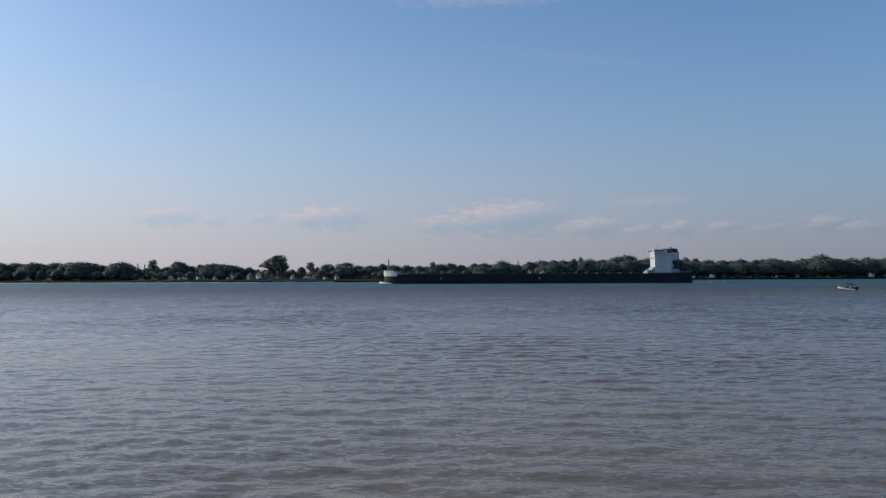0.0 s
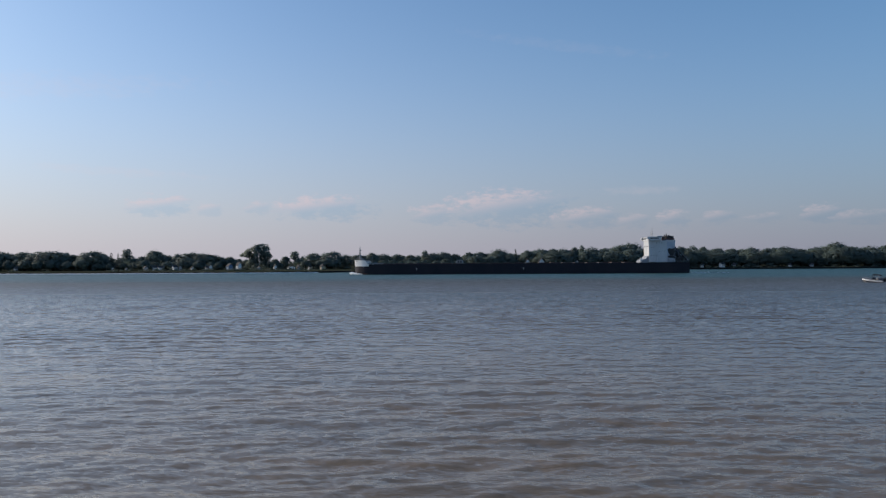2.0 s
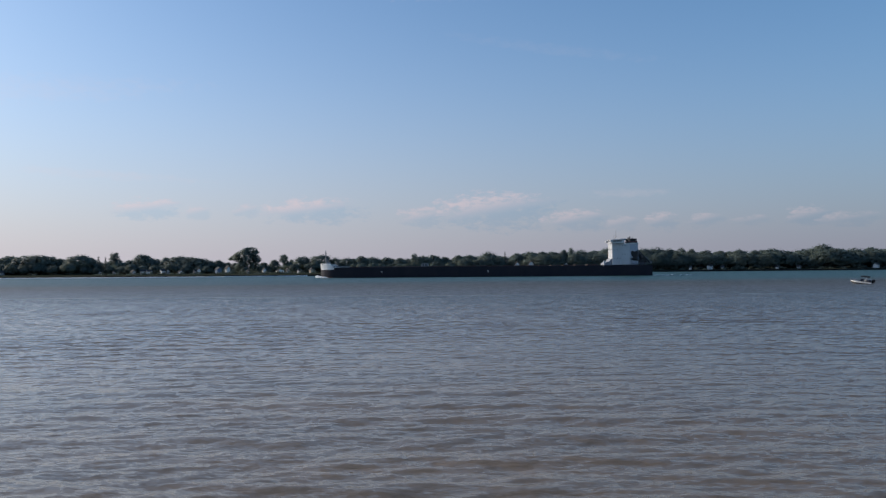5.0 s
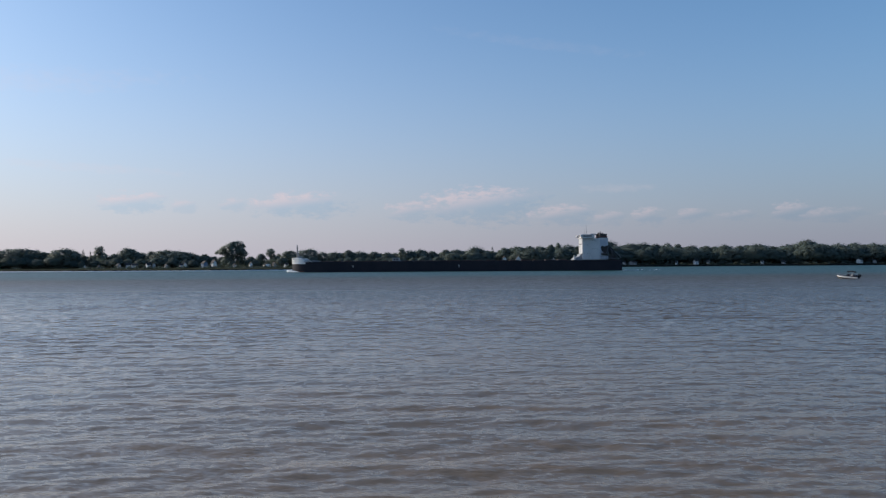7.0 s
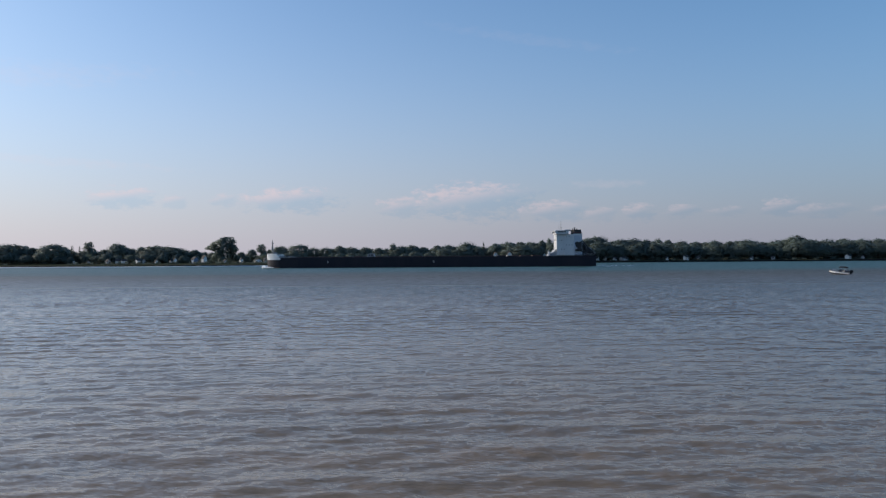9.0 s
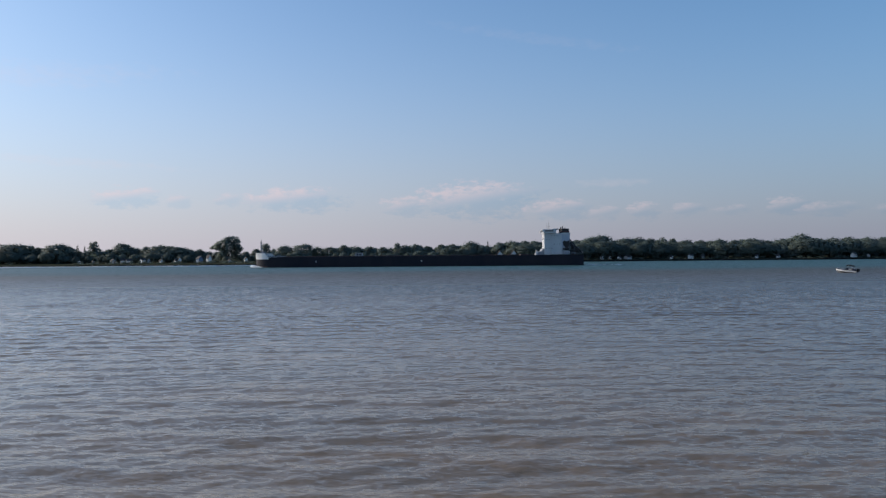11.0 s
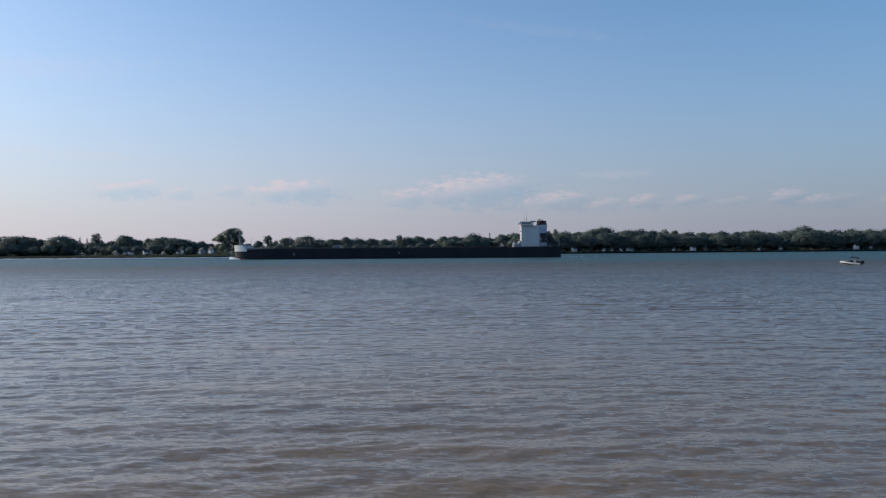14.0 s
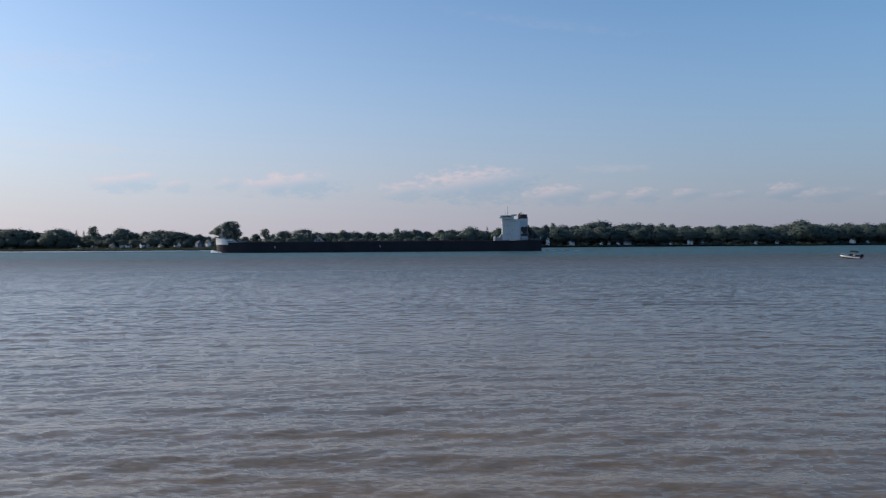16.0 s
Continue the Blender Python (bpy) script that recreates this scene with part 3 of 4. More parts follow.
    for y in (-7.2, 7.2):
        ramp = tube((103.2, y, 17.4), (110.4, y, 8.2), 0.34)
        for x in (104.6, 106.2, 107.8, 109.4):
            tube((x, y, 17.4 - (x - 103.2) * 1.278), (x, y, 7.2), 0.16, bm=ramp, sides=6)
        for x, z in ((103.4, 14.0), (103.4, 11.4)):
            tube((x, y, z), (103.2 + (17.4 - z) / 1.278, y, z), 0.14, bm=ramp, sides=6)
        part("stern_gantry", ramp, SOOT, ship, "dark sloping steel gantry")
    part("stern_boat", loft([[(x + u * 0.62, v * w, z + u * 0.79 * w) for u, v in ((-1, -0.6), (-0.2, -1), (0.7, -0.8), (1, 0), (0.7, 0.8), (-0.2, 1), (-1, 0.6))]
                             for x, z, w in ((103.8, 15.6, 0.5), (104.6, 14.6, 1.3), (106.6, 12.1, 1.7), (108.4, 9.9, 1.4), (109.4, 8.7, 0.6))]), SOOT, ship, "dark enclosed lifeboat on the gantry", smooth=True)
    boat = ball((100.4, -10.2, 11.0), (2.6, 0.9, 0.85))
    part("lifeboat", boat, SOOT, ship, "dark covered lifeboat", smooth=True)
    for x in (98.6, 102.2):
        part("davit", tube((x, -9.2, 7.3), (x, -10.4, 12.6), 0.14), SHIP_GREY, ship)
    part("stern_light", ball((111.0, -6.5, 8.8), 0.34), SHIP_WHITE, ship)
    part("flagstaff", tube((110.8, 0, 7.3), (111.6, 0, 11.5), 0.08), STEEL, ship)
    # the long cargo section: 3 % longer than drawn above, the counter a little shorter
    for ob in ship.children_recursive:
        for v in ob.data.vertices:
            if v.co.x < 84:
                v.co.x = 84 + (v.co.x - 84) * 1.03
            else:
                v.co.x = float(np.interp(v.co.x, [84, 97.45, 103.5, 111.7], [84, 95.3, 100.9, 110.3]))
            if v.co.x > 76 and v.co.z > 12:
                v.co.z = 12 + (v.co.z - 12) * 1.07
    # bow wave and wake travel with the hull
    rng = np.random.default_rng(11)
    foam = bmesh.new()
    for i in range(150):
        u = rng.random() ** 1.6
        side = -1 if i % 3 else 1
        x = -119.4 + u * 10.5
        y = side * (0.4 + 11.5 * u ** 0.75) + rng.normal(0, 0.35)
        s = (0.95 - 0.65 * u) * (0.5 + 0.8 * rng.random())
        ball((x, y - 0.5, 0.25 + 0.75 * (1 - u) * rng.random()), (s * 1.5, s, s * 0.75), foam, 1)
    part("bow_wave", foam, FOAM, ship, "white broken bow wave", smooth=True)
    wash = bmesh.new()
    for i in range(18):
        u = rng.random()
        x = 111 + u * 26
        y = rng.normal(-3, 4 + 5 * u)
        s = (0.5 - 0.25 * u) * (0.5 + rng.random())
        ball((x, y, 0.08), (s * 3.2, s * 1.5, 0.16), wash, 1)
    tagged(part("wake", wash, FOAM, ship, "broken foam of the wake", smooth=True), kind="stuff")
    return ship


# ------------------------------------------------------------------ the motor boat
def build_motorboat():
    """An open boat with a canvas top; the bow points to -x."""
    b = thing("motorboat", pose(144, 268, 0), "small white motorboat with dark stripe and black canvas top", "motorboat")

    def section(x, half, keel, chine, sheer):
        return [(x, 0, keel), (x, -half * 0.82, chine), (x, -half, sheer), (x, half, sheer), (x, half * 0.82, chine)]

    stations = [(-3.55, 0.06, 0.5, 0.62, 0.98), (-3.2, 0.42, 0.15, 0.36, 0.96), (-2.5, 0.82, -0.15, 0.16, 0.92), (-1.4, 1.12, -0.32, 0.05, 0.88), (0.3, 1.22, -0.36, 0.0, 0.84), (2.9, 1.2, -0.36, 0.0, 0.82)]
    hull = part("hull", loft([section(*s) for s in stations]), GEL, b, "white hull", smooth=False)
    strip = bmesh.new()
    for side in (-1, 1):
        rows = [[strip.verts.new((x, side * (h * f + 0.02), z)) for x, h, f, z in
                 [(s[0], s[1], 0.95, s[3] + (s[4] - s[3]) * lo) for s in stations]] for lo in (-0.1, 0.34)]
        for i in range(len(stations) - 1):
            strip.faces.new((rows[0][i], rows[0][i + 1], rows[1][i + 1], rows[1][i]))
    bmesh.ops.solidify(strip, geom=strip.faces[:], thickness=0.03)
    part("hull_stripe", strip, GEL_NAVY, hull, "dark navy stripe")
    part("gunwale", loft([[(s[0], -s[1] - 0.04, s[4]), (s[0], -s[1] - 0.04, s[4] + 0.09), (s[0], s[1] + 0.04, s[4] + 0.09), (s[0], s[1] + 0.04, s[4])] for s in stations]), GEL_NAVY, b, "dark rubbing strake and deck edge")
    part("console", prism([(-0.5, 0.95), (0.55, 0.95), (0.5, 1.75), (-0.1, 1.85)], -0.75, 0.75, bevel=0.05), GEL_NAVY, b, "dark helm console")
    part("windscreen", prism([(-0.75, 1.0), (-0.69, 1.0), (-0.15, 1.62), (-0.21, 1.62)], -1.0, 1.0), PANE, b, "raked dark windscreen")
    part("seat", box((0.9, -0.85, 0.9), (1.5, 0.85, 1.45), 0.08), VINYL, b)
    part("engine_hatch", box((1.5, -1.22, 0.85), (2.95, 1.22, 1.62), 0.16), GEL_NAVY, b, "dark padded engine hatch")
    top = part("canvas_top", loft([[(x, -1.15, z - 0.14), (x, -0.7, z), (x, 0.7, z), (x, 1.15, z - 0.14), (x, 1.15, z - 0.5), (x, 0.7, z - 0.3), (x, -0.7, z - 0.3), (x, -1.15, z - 0.5)]
                                   for x, z in ((-0.3, 2.84), (0.5, 2.96), (1.5, 2.94), (2.2, 2.84))]), CANVAS, b, "black canvas sun top")
    for y in (-1.1, 1.1):
        part("top_bow", tube((0.6, y, 0.95), (-0.1, y * 0.98, 2.6), 0.025), ALLOY, top)
        part("top_bow", tube((0.6, y, 0.95), (1.9, y * 0.98, 2.6), 0.025), ALLOY, top)
    motor = part("outboard", loft([[(x, -w, z), (x, w, z), (x + l, w, z), (x + l, -w, z)] for x, l, w, z in ((3.0, 0.55, 0.2, 0.5), (2.95, 0.95, 0.34, 0.95), (3.0, 1.0, 0.36, 1.5), (3.15, 0.65, 0.26, 1.85))]), SOOT, b, "black outboard motor")
    part("motor_leg", box((3.12, -0.09, -0.5), (3.4, 0.09, 0.6), 0.04), SOOT, motor)
    part("motor_bracket", box((2.86, -0.2, 0.4), (3.1, 0.2, 0.95), 0.03), ALLOY, motor)
    part("swim_platform", box((2.9, -1.05, 0.25), (3.75, -0.35, 0.34), 0.03), GEL_NAVY, b)
    rail = tube((-3.3, -0.35, 1.5), (-1.2, -1.1, 1.42), 0.02)
    tube((-3.3, 0.35, 1.5), (-1.2, 1.1, 1.42), 0.02, bm=rail)
    tube((-3.3, -0.35, 1.5), (-3.3, 0.35, 1.5), 0.02, bm=rail)
    for x, y in ((-3.3, 0.35), (-2.3, 0.75), (-1.2, 1.1)):
        for s in (-1, 1):
            tube((x, s * y, 1.05), (x, s * y, 1.5 if x < -3 else 1.45), 0.018, bm=rail)
    part("bow_rail", rail, ALLOY, b)
    for ob in b.children_recursive:   # a long slim boat
        for v in ob.data.vertices:
            v.co.x *= 1.04
    return b


# ------------------------------------------------------------------ trees
def tree_mesh(kind, seed):
    """Trunk and crown of one tree, about 18 m high: limbs, and lobes set with small leaf clumps."""
    rng = np.random.default_rng(seed)
    top = 18.0
    lobes = []
    if kind == "d":      # broad round crown
        lobes.append((0, 0, 9.6, 5.7, 6.9))
        for i in range(52):
            a, c = i * 2.4 + rng.random() * 0.8, 1 - 1.75 * (i + rng.random()) / 52
            rr = math.sqrt(max(0.0, 1 - c * c)) * 4.6 * (0.88 + 0.24 * rng.random())
            lobes.append((rr * math.cos(a), rr * math.sin(a), 9.6 + 6.5 * c * (0.92 + 0.16 * rng.random()), 0.9 + 1.1 * rng.random(), 0.8 + 0.9 * rng.random()))
    elif kind == "o":    # uneven crown
        lobes += [(0, 0, 8.0, 4.8, 5.9), (0.5, 0.3, 12.4, 2.8, 4.0)]
        for i in range(44):
            a, h = i * 2.4 + rng.random(), 2.4 + 14.0 * ((i + rng.random()) / 44)
            rr = (4.6 if h < 9 else 4.6 * (17.8 - h) / 8.8) * (0.7 + 0.4 * rng.random())
            lobes.append((rr * math.cos(a), rr * math.sin(a), h, 0.9 + 1.3 * rng.random(), 0.8 + 1.1 * rng.random()))
    elif kind == "t":    # upright crown
        for i in range(10):
            h = 3.5 + 12.5 * i / 9
            rr = 2.6 * (1 - abs(h - 8) / 14)
            a = rng.random() * 6.3
            lobes.append((rr * 0.6 * math.cos(a), rr * 0.6 * math.sin(a), h, 1.6 + 2.2 * (1 - h / 20), 2.2))
        lobes.append((0.4, 0, 16.3, 1.1, 1.7))
    elif kind == "c":    # conifer
        for i in range(12):
            h = 1.8 + 15.4 * i / 11
            lobes.append((0, 0, h, 3.6 * (1 - h / 18.6) + 0.25, 1.2))
    elif kind == "s":    # shrub, wide and low
        for i in range(14):
            a, rr = rng.random() * 6.3, 6.0 * math.sqrt(rng.random())
            lobes.append((rr * math.cos(a), rr * math.sin(a), 2.5 + 11.5 * rng.random() * (1 - rr / 11), 2.4 + 1.6 * rng.random(), 2.6 + 1.4 * rng.random()))
    elif kind == "b":    # old spreading tree with open gaps, higher to one side
        for x, z, r, h in ((-12.2, 10.4, 1.8, 0.7), (-10.2, 11.2, 2.2, 0.9), (-8.0, 12.3, 2.3, 1.1), (-5.6, 13.5, 2.4, 1.3), (-3.0, 14.9, 2.5, 1.4), (-0.2, 16.1, 2.6, 1.4), (3.0, 16.7, 2.8, 1.4),
                           (6.2, 16.4, 2.4, 1.4), (8.2, 15.2, 1.7, 1.1), (6.8, 13.5, 2.2, 1.1), (9.0, 11.6, 2.1, 1.2), (10.0, 9.6, 2.2, 1.2), (7.0, 10.6, 2.4, 1.4), (3.6, 13.6, 2.6, 1.5), (0.6, 13.4, 2.4, 1.4),
                           (-7.8, 10.2, 2.2, 1.1), (-5.0, 11.0, 2.2, 1.1), (-2.2, 11.6, 2.0, 1.2), (-5.4, 8.4, 2.2, 1.3), (-2.4, 8.8, 2.4, 1.5), (1.0, 9.8, 2.2, 1.4), (4.2, 8.4, 2.8, 1.6), (7.4, 7.2, 2.4, 1.4),
                           (4.0, 11.0, 2.2, 1.3), (-3.6, 5.6, 2.8, 1.9), (0.8, 6.0, 3.0, 2.0), (5.0, 5.0, 3.0, 2.0), (8.6, 4.2, 2.4, 1.7), (-6.6, 3.8, 2.6, 1.8), (11.4, 3.0, 2.2, 1.4)):
            lobes.append((x, rng.normal(0, 1.6), z, r * 1.2, h * 1.45))
    if kind in "do":     # the boughs close up into one full crown
        lobes = [(x * 0.94, y * 0.94, 8.6 + (z - 8.6) * 0.97, r * 1.12, h * 1.12) for x, y, z, r, h in lobes]
    # leaf clumps
    verts, faces, normals = [], [], []
    middle = np.array([0.0, 0.0, 7.5])
    size = 0.36 if kind == "c" else 0.44
    dense = {"b": 7.0, "s": 1.9, "c": 4.2, "t": 4.4}.get(kind, 3.5)
    for cx, cy, cz, r, h in lobes:
        count = max(16, int(dense * r * (r + h) * 1.8))
        way = rng.normal(size=(count, 3))
        way /= np.linalg.norm(way, axis=1)[:, None]
        reach = 0.6 + 0.55 * rng.random(count) ** 0.7
        pts = np.array([cx, cy, cz]) + way * reach[:, None] * np.array([r, r, h])
        for p, w in zip(pts, way):
            if p[2] < 0.5:
                continue
            s = size * (0.55 + 0.9 * rng.random())
            out = (p - middle) / np.array([6.0, 6.0, 9.0])
            out /= np.linalg.norm(out) + 1e-6
            if np.dot(w, out) < 0:
                w = -w
            u = np.cross(w, rng.normal(size=3))
            u /= np.linalg.norm(u) + 1e-6
            v = np.cross(w, u)
            k = len(verts)
            verts += [p + u * s, p + v * s * 0.9 + w * 0.35 * s, p - u * s * 1.1, p - v * s + w * 0.25 * s]
            faces.append((k, k + 1, k + 2, k + 3))
            soft = w * 0.12 + out + np.array([0, 0, 0.05])
            normals += [tuple(soft / np.linalg.norm(soft))] * 4
    trunk = tube((0, 0, -0.6), (0.2, 0, top * 0.42), 0.48 if kind != "c" else 0.3, 0.3 if kind != "c" else 0.12)
    if kind == "c":
        tube((0.2, 0, top * 0.4), (0.1, 0, top * 0.97), 0.14, 0.03, bm=trunk, sides=6)
    else:
        for cx, cy, cz, r, h in lobes[::4]:
            z0 = min(top * 0.4, cz * 0.6)
            tube((0.15, 0, z0), (cx * 0.9, cy * 0.9, cz), 0.2, 0.06, bm=trunk, sides=5)
    if kind == "b":
        tube((0.3, 0, 3.0), (-6.5, 0, 12.5), 0.36, 0.12, bm=trunk, sides=6)
        tube((0.3, 0, 4.0), (6.5, 0.5, 14.5), 0.36, 0.12, bm=trunk, sides=6)
    return trunk, verts, faces, normals


WORD = {"d": "broad round-crowned", "o": "uneven full-crowned", "t": "tall upright", "c": "dark pointed", "s": "low spreading", "b": "old wide open-crowned"}


def build_tree(kind, seed):
    trunk, verts, faces, normals = tree_mesh(kind, seed)
    name = {"c": "conifer", "s": "shrub"}.get(kind, "tree")
    t = thing(name, pose(0, 0, 0), f"{WORD[kind]} dark green {name} on the far bank", name, "trees on the far bank")
    part("trunk", trunk, BARK, t)
    raw("crown", [tuple(v) for v in verts], faces, NEEDLE if kind == "c" else LEAF, t, smooth=True, normals=normals)
    return t


def build_trees():
    rng = random.Random(5)
    stock = {k: [build_tree(k, 20 + 7 * i + ord(k)) for i in range(n)] for k, n in (("d", 4), ("o", 4), ("t", 2), ("c", 2), ("s", 3), ("b", 1))}
    spread = {"d": 11.8, "o": 11.8, "t": 7.6, "c": 7.0, "s": 17.0, "b": 24.0}
    used = set()

    def plant(kind, x, y, height, width, turn=None):
        if turn is None and any(abs(x - lot) < 3.2 + 0.3 * (width or 4) * (kind != "s") and y < deep + 2 for lot, deep in CLEAR_LOTS):
            return
        pick = rng.choice(stock[kind])
        w = width / spread[kind] if width else height / 18.0
        a = rng.uniform(0, 360) if turn is None else turn
        m = pose(x, y, 1.2 if y < 709 else 1.9, 0, 0, a) @ Matrix.Diagonal((w, w, height / 18.0, 1))
        if pick not in used:
            used.add(pick)
            pick.matrix_world = m
            return
        loc, rot, sca = m.decompose()
        copy = copy_thing(pick, Matrix.LocRotScale(loc, rot, None))
        copy.scale = sca

    # hedges and shrubs before the houses
    for x, y in HOUSE_LOTS:
        if x > 50:
            continue
        k = rng.choice((-2.4, 2.4, 3.4))
        plant("s", x * 0.985 + k, y - 11, rng.uniform(3.4, 4.8), rng.uniform(3.6, 5.0), rng.uniform(0, 360))
        for k in (-2.6, 0.0, 2.6):
            plant("s", x * 0.992 + k + rng.uniform(-0.6, 0.6), y - 9 + rng.uniform(-1, 1), rng.uniform(2.0, 3.5), rng.uniform(3.4, 6.0), rng.uniform(0, 360))
    # the trees that make the skyline, stretch by stretch: kind, x, y, height, width
    west = [("d", -519, 737, 19.6, 23), ("d", -505, 744, 20.1, 19), ("d", -483, 740, 19.9, 22), ("d", -463, 747, 19.9, 21), ("d", -444, 743, 19.7, 22), ("d", -427, 739, 20.6, 25), ("o", -412, 750, 16.7, 16), ("o", -400, 746, 16.6, 15), ("d", -386, 738, 20.3, 19), ("o", -380, 749, 14.2, 13), ("c", -364, 733, 17.9, 5), ("c", -355, 729, 16.6, 4), ("t", -349, 738, 21.2, 12), ("o", -337, 744, 14.4, 15), ("d", -325, 747, 20.6, 15), ("o", -311, 747, 14.8, 14), ("o", -300, 743, 16.9, 11), ("d", -286, 746, 18.0, 25), ("d", -270, 742, 16.7, 22), ("o", -255, 742, 13.2, 15)]
    west_middle = [("o", -248, 749, 13.2, 13), ("b", -216, 730, 24.6, 0), ("o", -199, 741, 10.5, 11), ("o", -190, 748, 13.4, 11), ("t", -176, 734, 17.6, 11), ("o", -173, 751, 13.3, 7), ("d", -160, 743, 16.5, 15), ("d", -140, 739, 18.0, 17), ("d", -127, 746, 14.6, 11), ("d", -114, 742, 14.5, 14), ("o", -100, 742, 16.1, 14), ("d", -89, 745, 14.9, 15), ("o", -75, 745, 14.8, 15), ("o", -61, 741, 14.1, 14), ("t", -46, 738, 17.3, 8), ("d", -39, 740, 15.6, 15), ("d", -27, 747, 16.8, 13), ("o", -16, 747, 14.4, 14), ("o", -2, 743, 15.9, 15), ("d", 8, 746, 16.5, 14)]
    east_middle = [("o", 18, 746, 14.7, 13), ("d", 28, 738, 19.0, 16), ("o", 39, 749, 15.2, 11), ("c", 44, 733, 17.7, 4), ("o", 57, 741, 17.8, 15), ("d", 70, 744, 18.9, 16), ("o", 82, 744, 19.3, 15), ("d", 94, 747, 19.3, 14), ("o", 104, 747, 20.4, 11), ("t", 110, 733, 21.2, 7), ("d", 121, 746, 20.2, 16), ("o", 134, 746, 19.6, 16), ("d", 148, 738, 22.1, 17), ("d", 159, 745, 24.5, 21), ("o", 171, 745, 18.1, 11), ("d", 181, 737, 21.3, 18), ("d", 196, 744, 21.9, 17), ("o", 209, 744, 20.7, 15), ("t", 221, 741, 20.6, 9), ("o", 232, 747, 20.0, 13)]
    east = [("d", 242, 739, 18.7, 16), ("o", 261, 750, 18.2, 17), ("o", 269, 746, 17.5, 13), ("d", 276, 738, 19.0, 15), ("o", 296, 749, 18.5, 18), ("d", 311, 741, 19.9, 18), ("o", 326, 741, 17.0, 16), ("d", 344, 744, 17.5, 18), ("d", 359, 740, 23.5, 18), ("o", 381, 751, 19.6, 20), ("d", 393, 743, 19.4, 18), ("o", 409, 743, 20.4, 18), ("d", 429, 746, 19.7, 18), ("o", 446, 746, 20.2, 18), ("d", 458, 738, 19.3, 18), ("d", 478, 745, 19.4, 18)]
    for stretch in (west, west_middle, east_middle, east):
        for kind, x, y, height, width in stretch:
            if kind == "b":
                plant("b", x + 2.2, y, height + 0.4, 29.5, 0)
            else:
                plant(kind, x, y, height + 0.6, width * (1.9 if kind == "c" else 1.3))
    # lower trees and shrubs between, behind and before them
    line = sorted((x, height) for stretch in (west, west_middle, east_middle, east) for kind, x, y, height, width in stretch if kind in "do")
    line_x, line_h = [p[0] for p in line], [p[1] for p in line]
    for x in np.arange(-530, 500, 9.0):
        lawn = -232 < x < -112
        local = float(np.interp(x, line_x, line_h))
        for y, low, high, kinds in ((725, 0.72, 0.9, "od"), (761, 0.88, 0.99, "do")):
            if lawn and rng.random() < (0.6 if y < 745 else 0.5):
                continue
            h = local * rng.uniform(low, high) * (0.72 if lawn else 0.7 if y < 745 and x < 0 else 1.0)
            plant(rng.choice(kinds), x + rng.uniform(-3, 3), y + rng.uniform(-4, 4), h, h * rng.uniform(1.05, 1.4))
    for x in np.arange(-530, 500, 7.0):
        for y in (698, 707, 718, 736):
            if rng.random() < (0.25 if y < 700 and x < -60 else 0.0 if y < 700 else 0.6 if y > 720 else 0.75 if x > 60 else 0.45 if y > 710 else 0.1):
                h = rng.uniform(2.4, 5.2) * (0.6 if y < 720 and x < 60 else 0.6 if y < 710 else 1.1)
                plant("s", x + rng.uniform(-3, 3), y + rng.uniform(-3, 3), h, h * rng.uniform(1.5, 2.6))
    # what has not been planted yet stands in the wood behind
    left = [t for kind in stock for t in stock[kind] if t not in used]
    for i, t in enumerate(left):
        t.matrix_world = pose(-20 + 31 * i, 764, 1.9) @ Matrix.Diagonal((0.8, 0.8, 0.7, 1))


# ------------------------------------------------------------------ houses on the far bank
def build_house(x, y, wide, deep, eaves, ridge, siding, roof, gable_to_river, colour):
    """A small house: walls, pitched roof with overhang, windows with frames, a door and a chimney."""
    kind = "shed" if wide < 2.9 else "house"
    h = thing(kind, pose(x, y, 1.75, 0, 0, 6 if 50 < x < 110 else 20 + (x * 7.3) % 30), f"small {colour} {kind} with dark pitched roof among the trees", kind, f"{kind}s on the far bank")
    a, b = wide / 2, deep / 2
    if gable_to_river:
        wall = prism([(-a, 0), (a, 0), (a, eaves), (0, ridge), (-a, eaves)], -b, b)
    else:
        wall = prism([(-b, 0), (b, 0), (b, eaves), (0, ridge), (-b, eaves)], -a, a)
        bmesh.ops.rotate(wall, cent=(0, 0, 0), matrix=Matrix.Rotation(radians(90), 3, "Z"), verts=wall.verts)
    wall = part("wall", wall, siding, h)
    top = bmesh.new()
    s, run = (a, b) if gable_to_river else (b, a)
    drop = (ridge - eaves) / s
    for side in (-1, 1):
        prism([(0, ridge + 0.05), (side * (s + 0.45), eaves - 0.45 * drop + 0.05), (side * (s + 0.45), eaves - 0.45 * drop + 0.25), (0, ridge + 0.28)], -run - 0.4, run + 0.4, top)
    if not gable_to_river:
        bmesh.ops.rotate(top, cent=(0, 0, 0), matrix=Matrix.Rotation(radians(90), 3, "Z"), verts=top.verts)
    r = part("roof", top, roof, h)
    if kind == "house":
        part("chimney", box((a * 0.35, -0.35, ridge - 1.0), (a * 0.35 + 0.7, 0.35, ridge + 0.9), 0.04), SHINGLE, r)
    count = max(1, int(wide / 3.2))
    for i in range(count + 1):
        px = -a + wide * (i + 0.5) / (count + 1)
        if i == count // 2:
            part("door", box((px - 0.45, -b - 0.05, 0.1), (px + 0.45, -b + 0.02, 2.1), 0.02), SIDING_GREY, wall)
            continue
        w = part("window", box((px - 0.6, -b - 0.04, 1.0), (px + 0.6, -b + 0.02, 2.2), 0.02), SIDING, wall)
        part("pane", box((px - 0.5, -b - 0.07, 1.1), (px + 0.5, -b - 0.03, 2.1)), PANE, w)
    return h


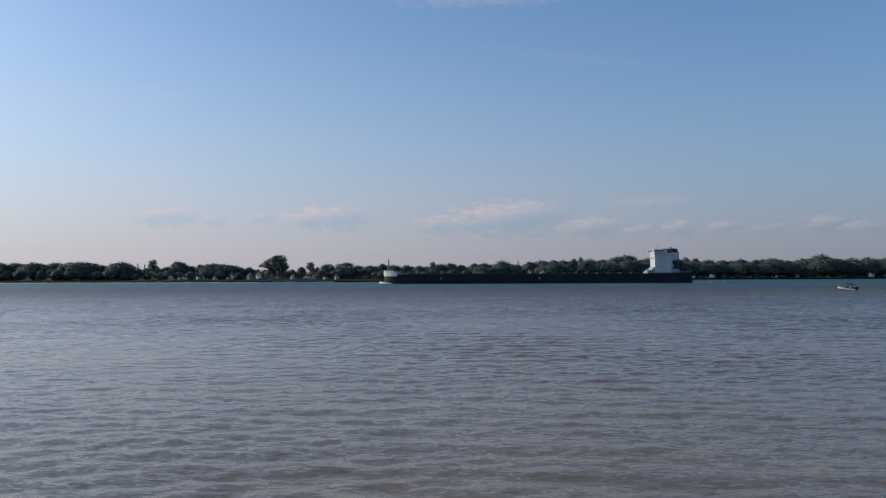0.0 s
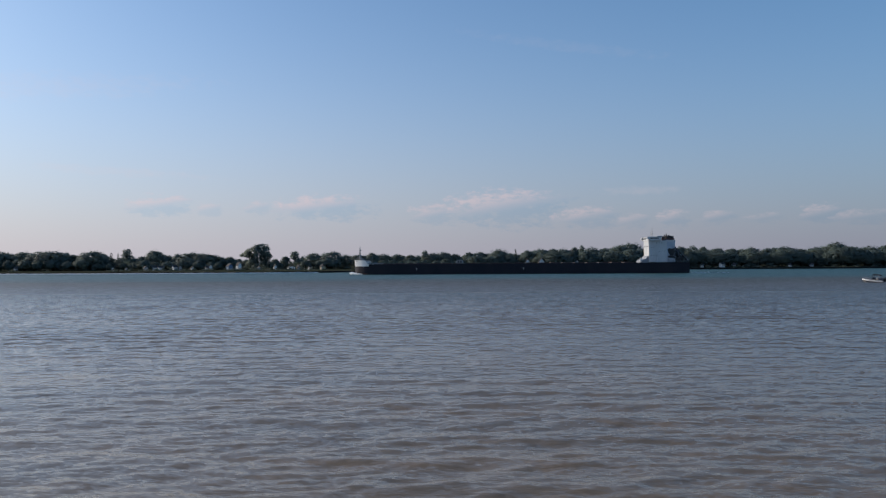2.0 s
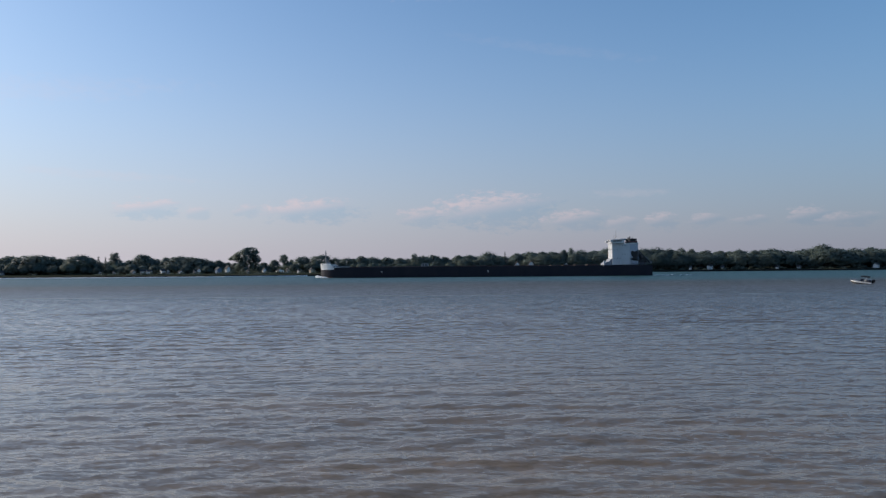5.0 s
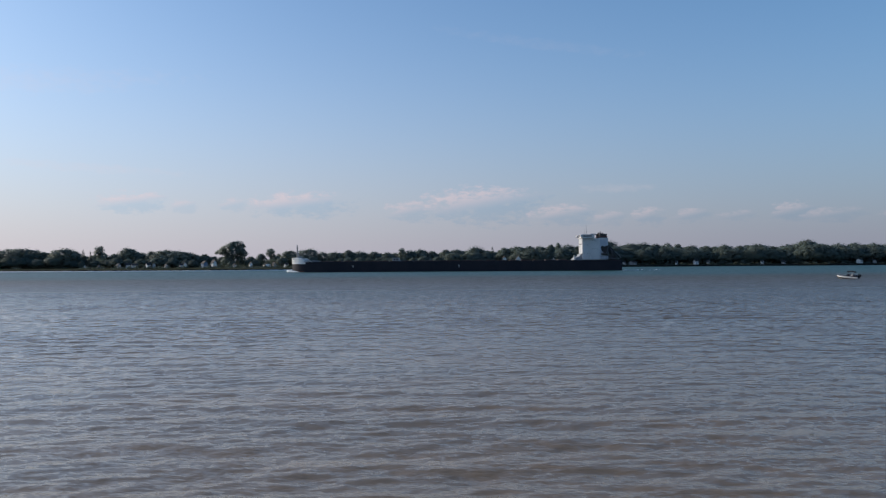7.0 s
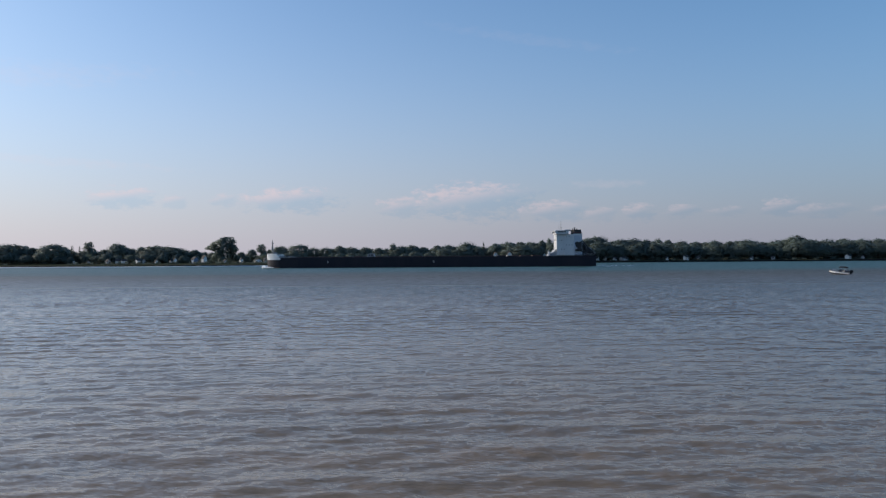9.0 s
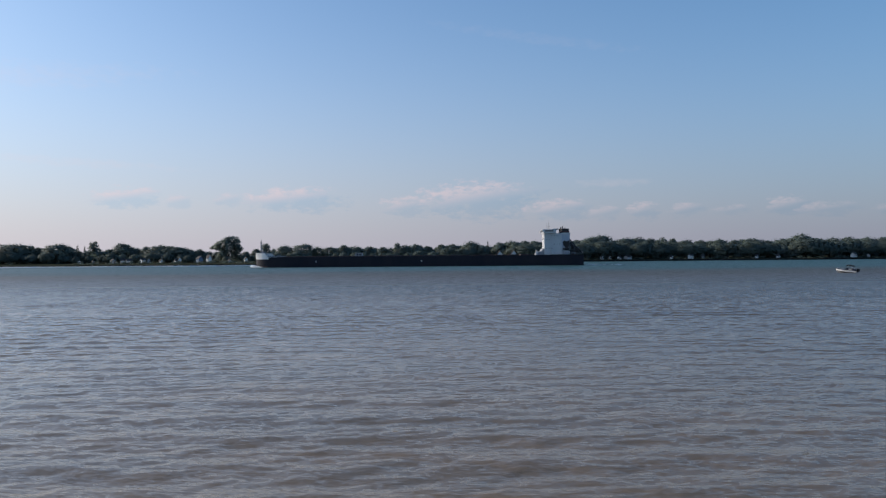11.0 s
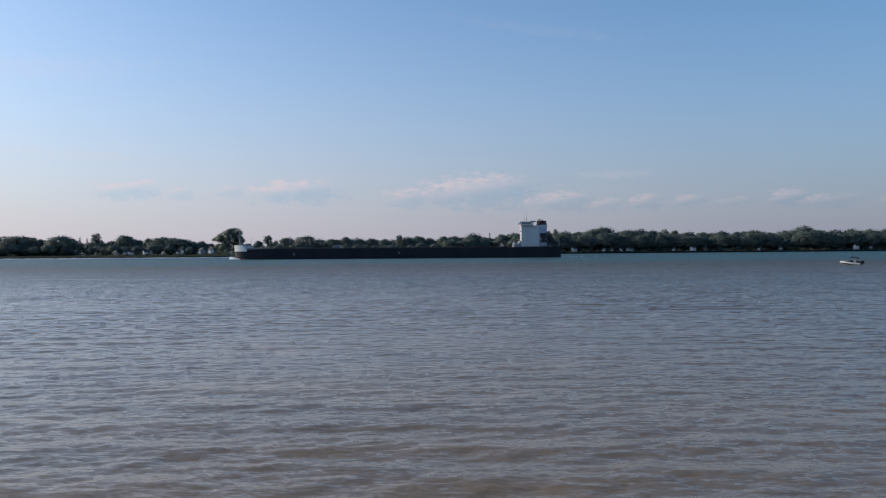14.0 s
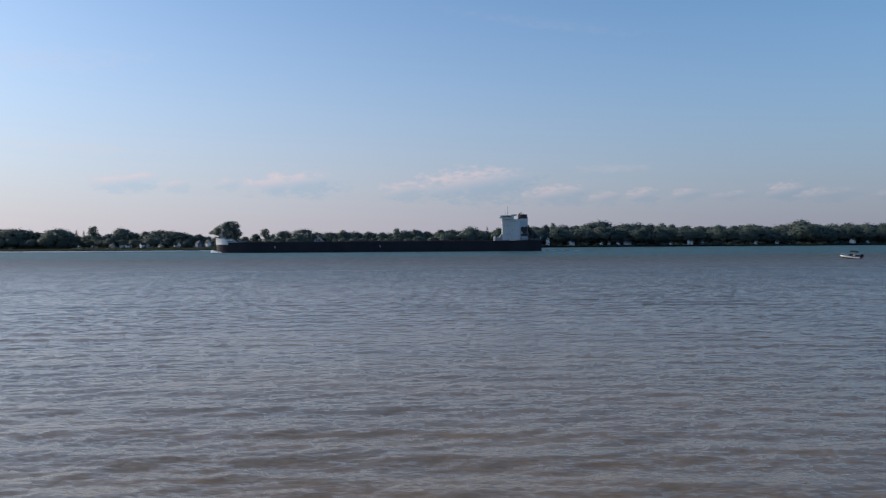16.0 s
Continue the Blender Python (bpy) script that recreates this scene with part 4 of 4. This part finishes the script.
def build_houses():
    # x, y, width, height, siding, whether its lot is clear of trees
    west = [(-471, 705, 4.3, 3.6, "w", 0), (-449, 708, 3.7, 3.6, "g", 0), (-350.5, 706, 2.6, 2.6, "w", 1), (-336.9, 706, 2.6, 2.6, "g", 0), (-318.0, 706, 4, 3.4, "g", 0),
            (-308.8, 706, 4.4, 3.9, "w", 1), (-302.8, 706, 5.6, 3.4, "w", 1), (-289.2, 706, 4.4, 4.2, "w", 1), (-283.7, 706, 3.2, 4.0, "w", 0), (-271.8, 706, 2.8, 2.8, "w", 1),
            (-257.1, 706, 3.4, 3.4, "w", 0), (-253.8, 706, 3.4, 4.6, "w", 1), (-234.8, 706, 5.2, 5.4, "b", 1), (-225.8, 706, 4.0, 6.6, "w", 1), (-206.0, 706, 2.6, 2.6, "w", 0),
            (-190.2, 706, 3.0, 4.2, "w", 1), (-174.5, 706, 7.0, 2.9, "w", 1), (-167.4, 706, 2.8, 4.0, "t", 1), (-156.0, 706, 3.4, 3.0, "w", 0), (-144.1, 706, 3.6, 4.0, "w", 0)]
    east = [(55, 722, 4.6, 8.6, "w", 1), (68, 716, 4.8, 9.2, "w", 1), (102, 716, 3.4, 7.6, "w", 1), (124.6, 712, 5.6, 4.4, "w", 1), (153.0, 711, 3.2, 2.9, "w", 1), (160.5, 711, 3.0, 3.0, "t", 1), (170.0, 711, 3.4, 2.8, "w", 1), (177.9, 709, 7.0, 3.2, "g", 1), (220.1, 709, 2.6, 2.8, "w", 1),
            (238.5, 709, 5.0, 4.4, "w", 1), (250.4, 709, 2.6, 3.4, "w", 0), (302.3, 709, 2.8, 2.8, "w", 1), (322.8, 709, 3.4, 2.8, "g", 1), (395.7, 709, 5.0, 4.4, "w", 1),
            (410.2, 709, 3.0, 2.8, "g", 1)]
    kinds = {"w": (SIDING, "white"), "g": (SIDING_GREY, "grey"), "b": (SIDING_BLUE, "blue"), "t": (SIDING_TAN, "tan")}
    for i, (x, y, wide, high, kind, clear) in enumerate(west + east):
        siding, colour = kinds[kind if clear or kind != "w" else "gt"[i % 2]]
        if x > 110:
            wide, high = wide * 0.72, high * 0.72
        if x < 0:
            x, y, wide = x * 0.983, y - 12, wide * 0.85
        y, high = y + 3, high + (0.3 if 50 < x < 110 else 1.2 if x > 110 else 0.9)
        HOUSE_LOTS.append((x, y))
        if clear:
            CLEAR_LOTS.append((x, y))
        build_house(x, y, wide, wide * 1.15, high * 0.68, high, siding, SHINGLE, i % 4 == 0 or high > 1.5 * wide, colour)


CLEAR_LOTS, HOUSE_LOTS = [], []
freighter = build_freighter()
motorboat = build_motorboat()
build_houses()
build_trees()


# ------------------------------------------------------------------ what moves
def motions():
    # the freighter holds its course and pace, drawing slowly away from the near bank
    heading, pace = 3.0, 5.58
    way = Vector((-math.cos(radians(heading)), math.sin(radians(heading)), 0))
    rows = []
    for t in (0, 2, 4, 6, 8, 10, 12, 14, 16):
        p = Vector((SHIP_X, SHIP_Y, 0)) + way * pace * t
        rows.append((t, pose(p.x, p.y, 0, 0, 0, -heading)))
    walk(freighter, rows)
    # the motorboat idles, drifting and rocking on the chop
    rows = []
    for t, x in ((0, 155.0), (0.5, 150.5), (1, 148.6), (1.5, 144.9), (2, 144.0), (3, 144.2), (4.5, 144.5), (6, 145.3), (7.5, 146.1), (9, 147.1), (10.5, 147.4), (12, 147.9), (13.5, 147.9), (14.5, 148.7),
                 (15.2, 149.2), (16, 149.3)):
        rows.append((t, pose(x * (1 + 0.0013 * t) * 0.9926, 268 + 0.35 * t, 0.05 * math.sin(t * 2.1), 2.5 * math.sin(t * 1.7), 5.0 + 1.4 * math.sin(t * 1.3 + 1), -38)))
    walk(motorboat, rows)
    # the waves run in to the near bank
    walk(water, [(t, pose(-0.5 * t, -1.05 * t, 0)) for t in (0, 4, 8, 12, 16)])


SHIP_X, SHIP_Y = 46.5, 509.0
motions()
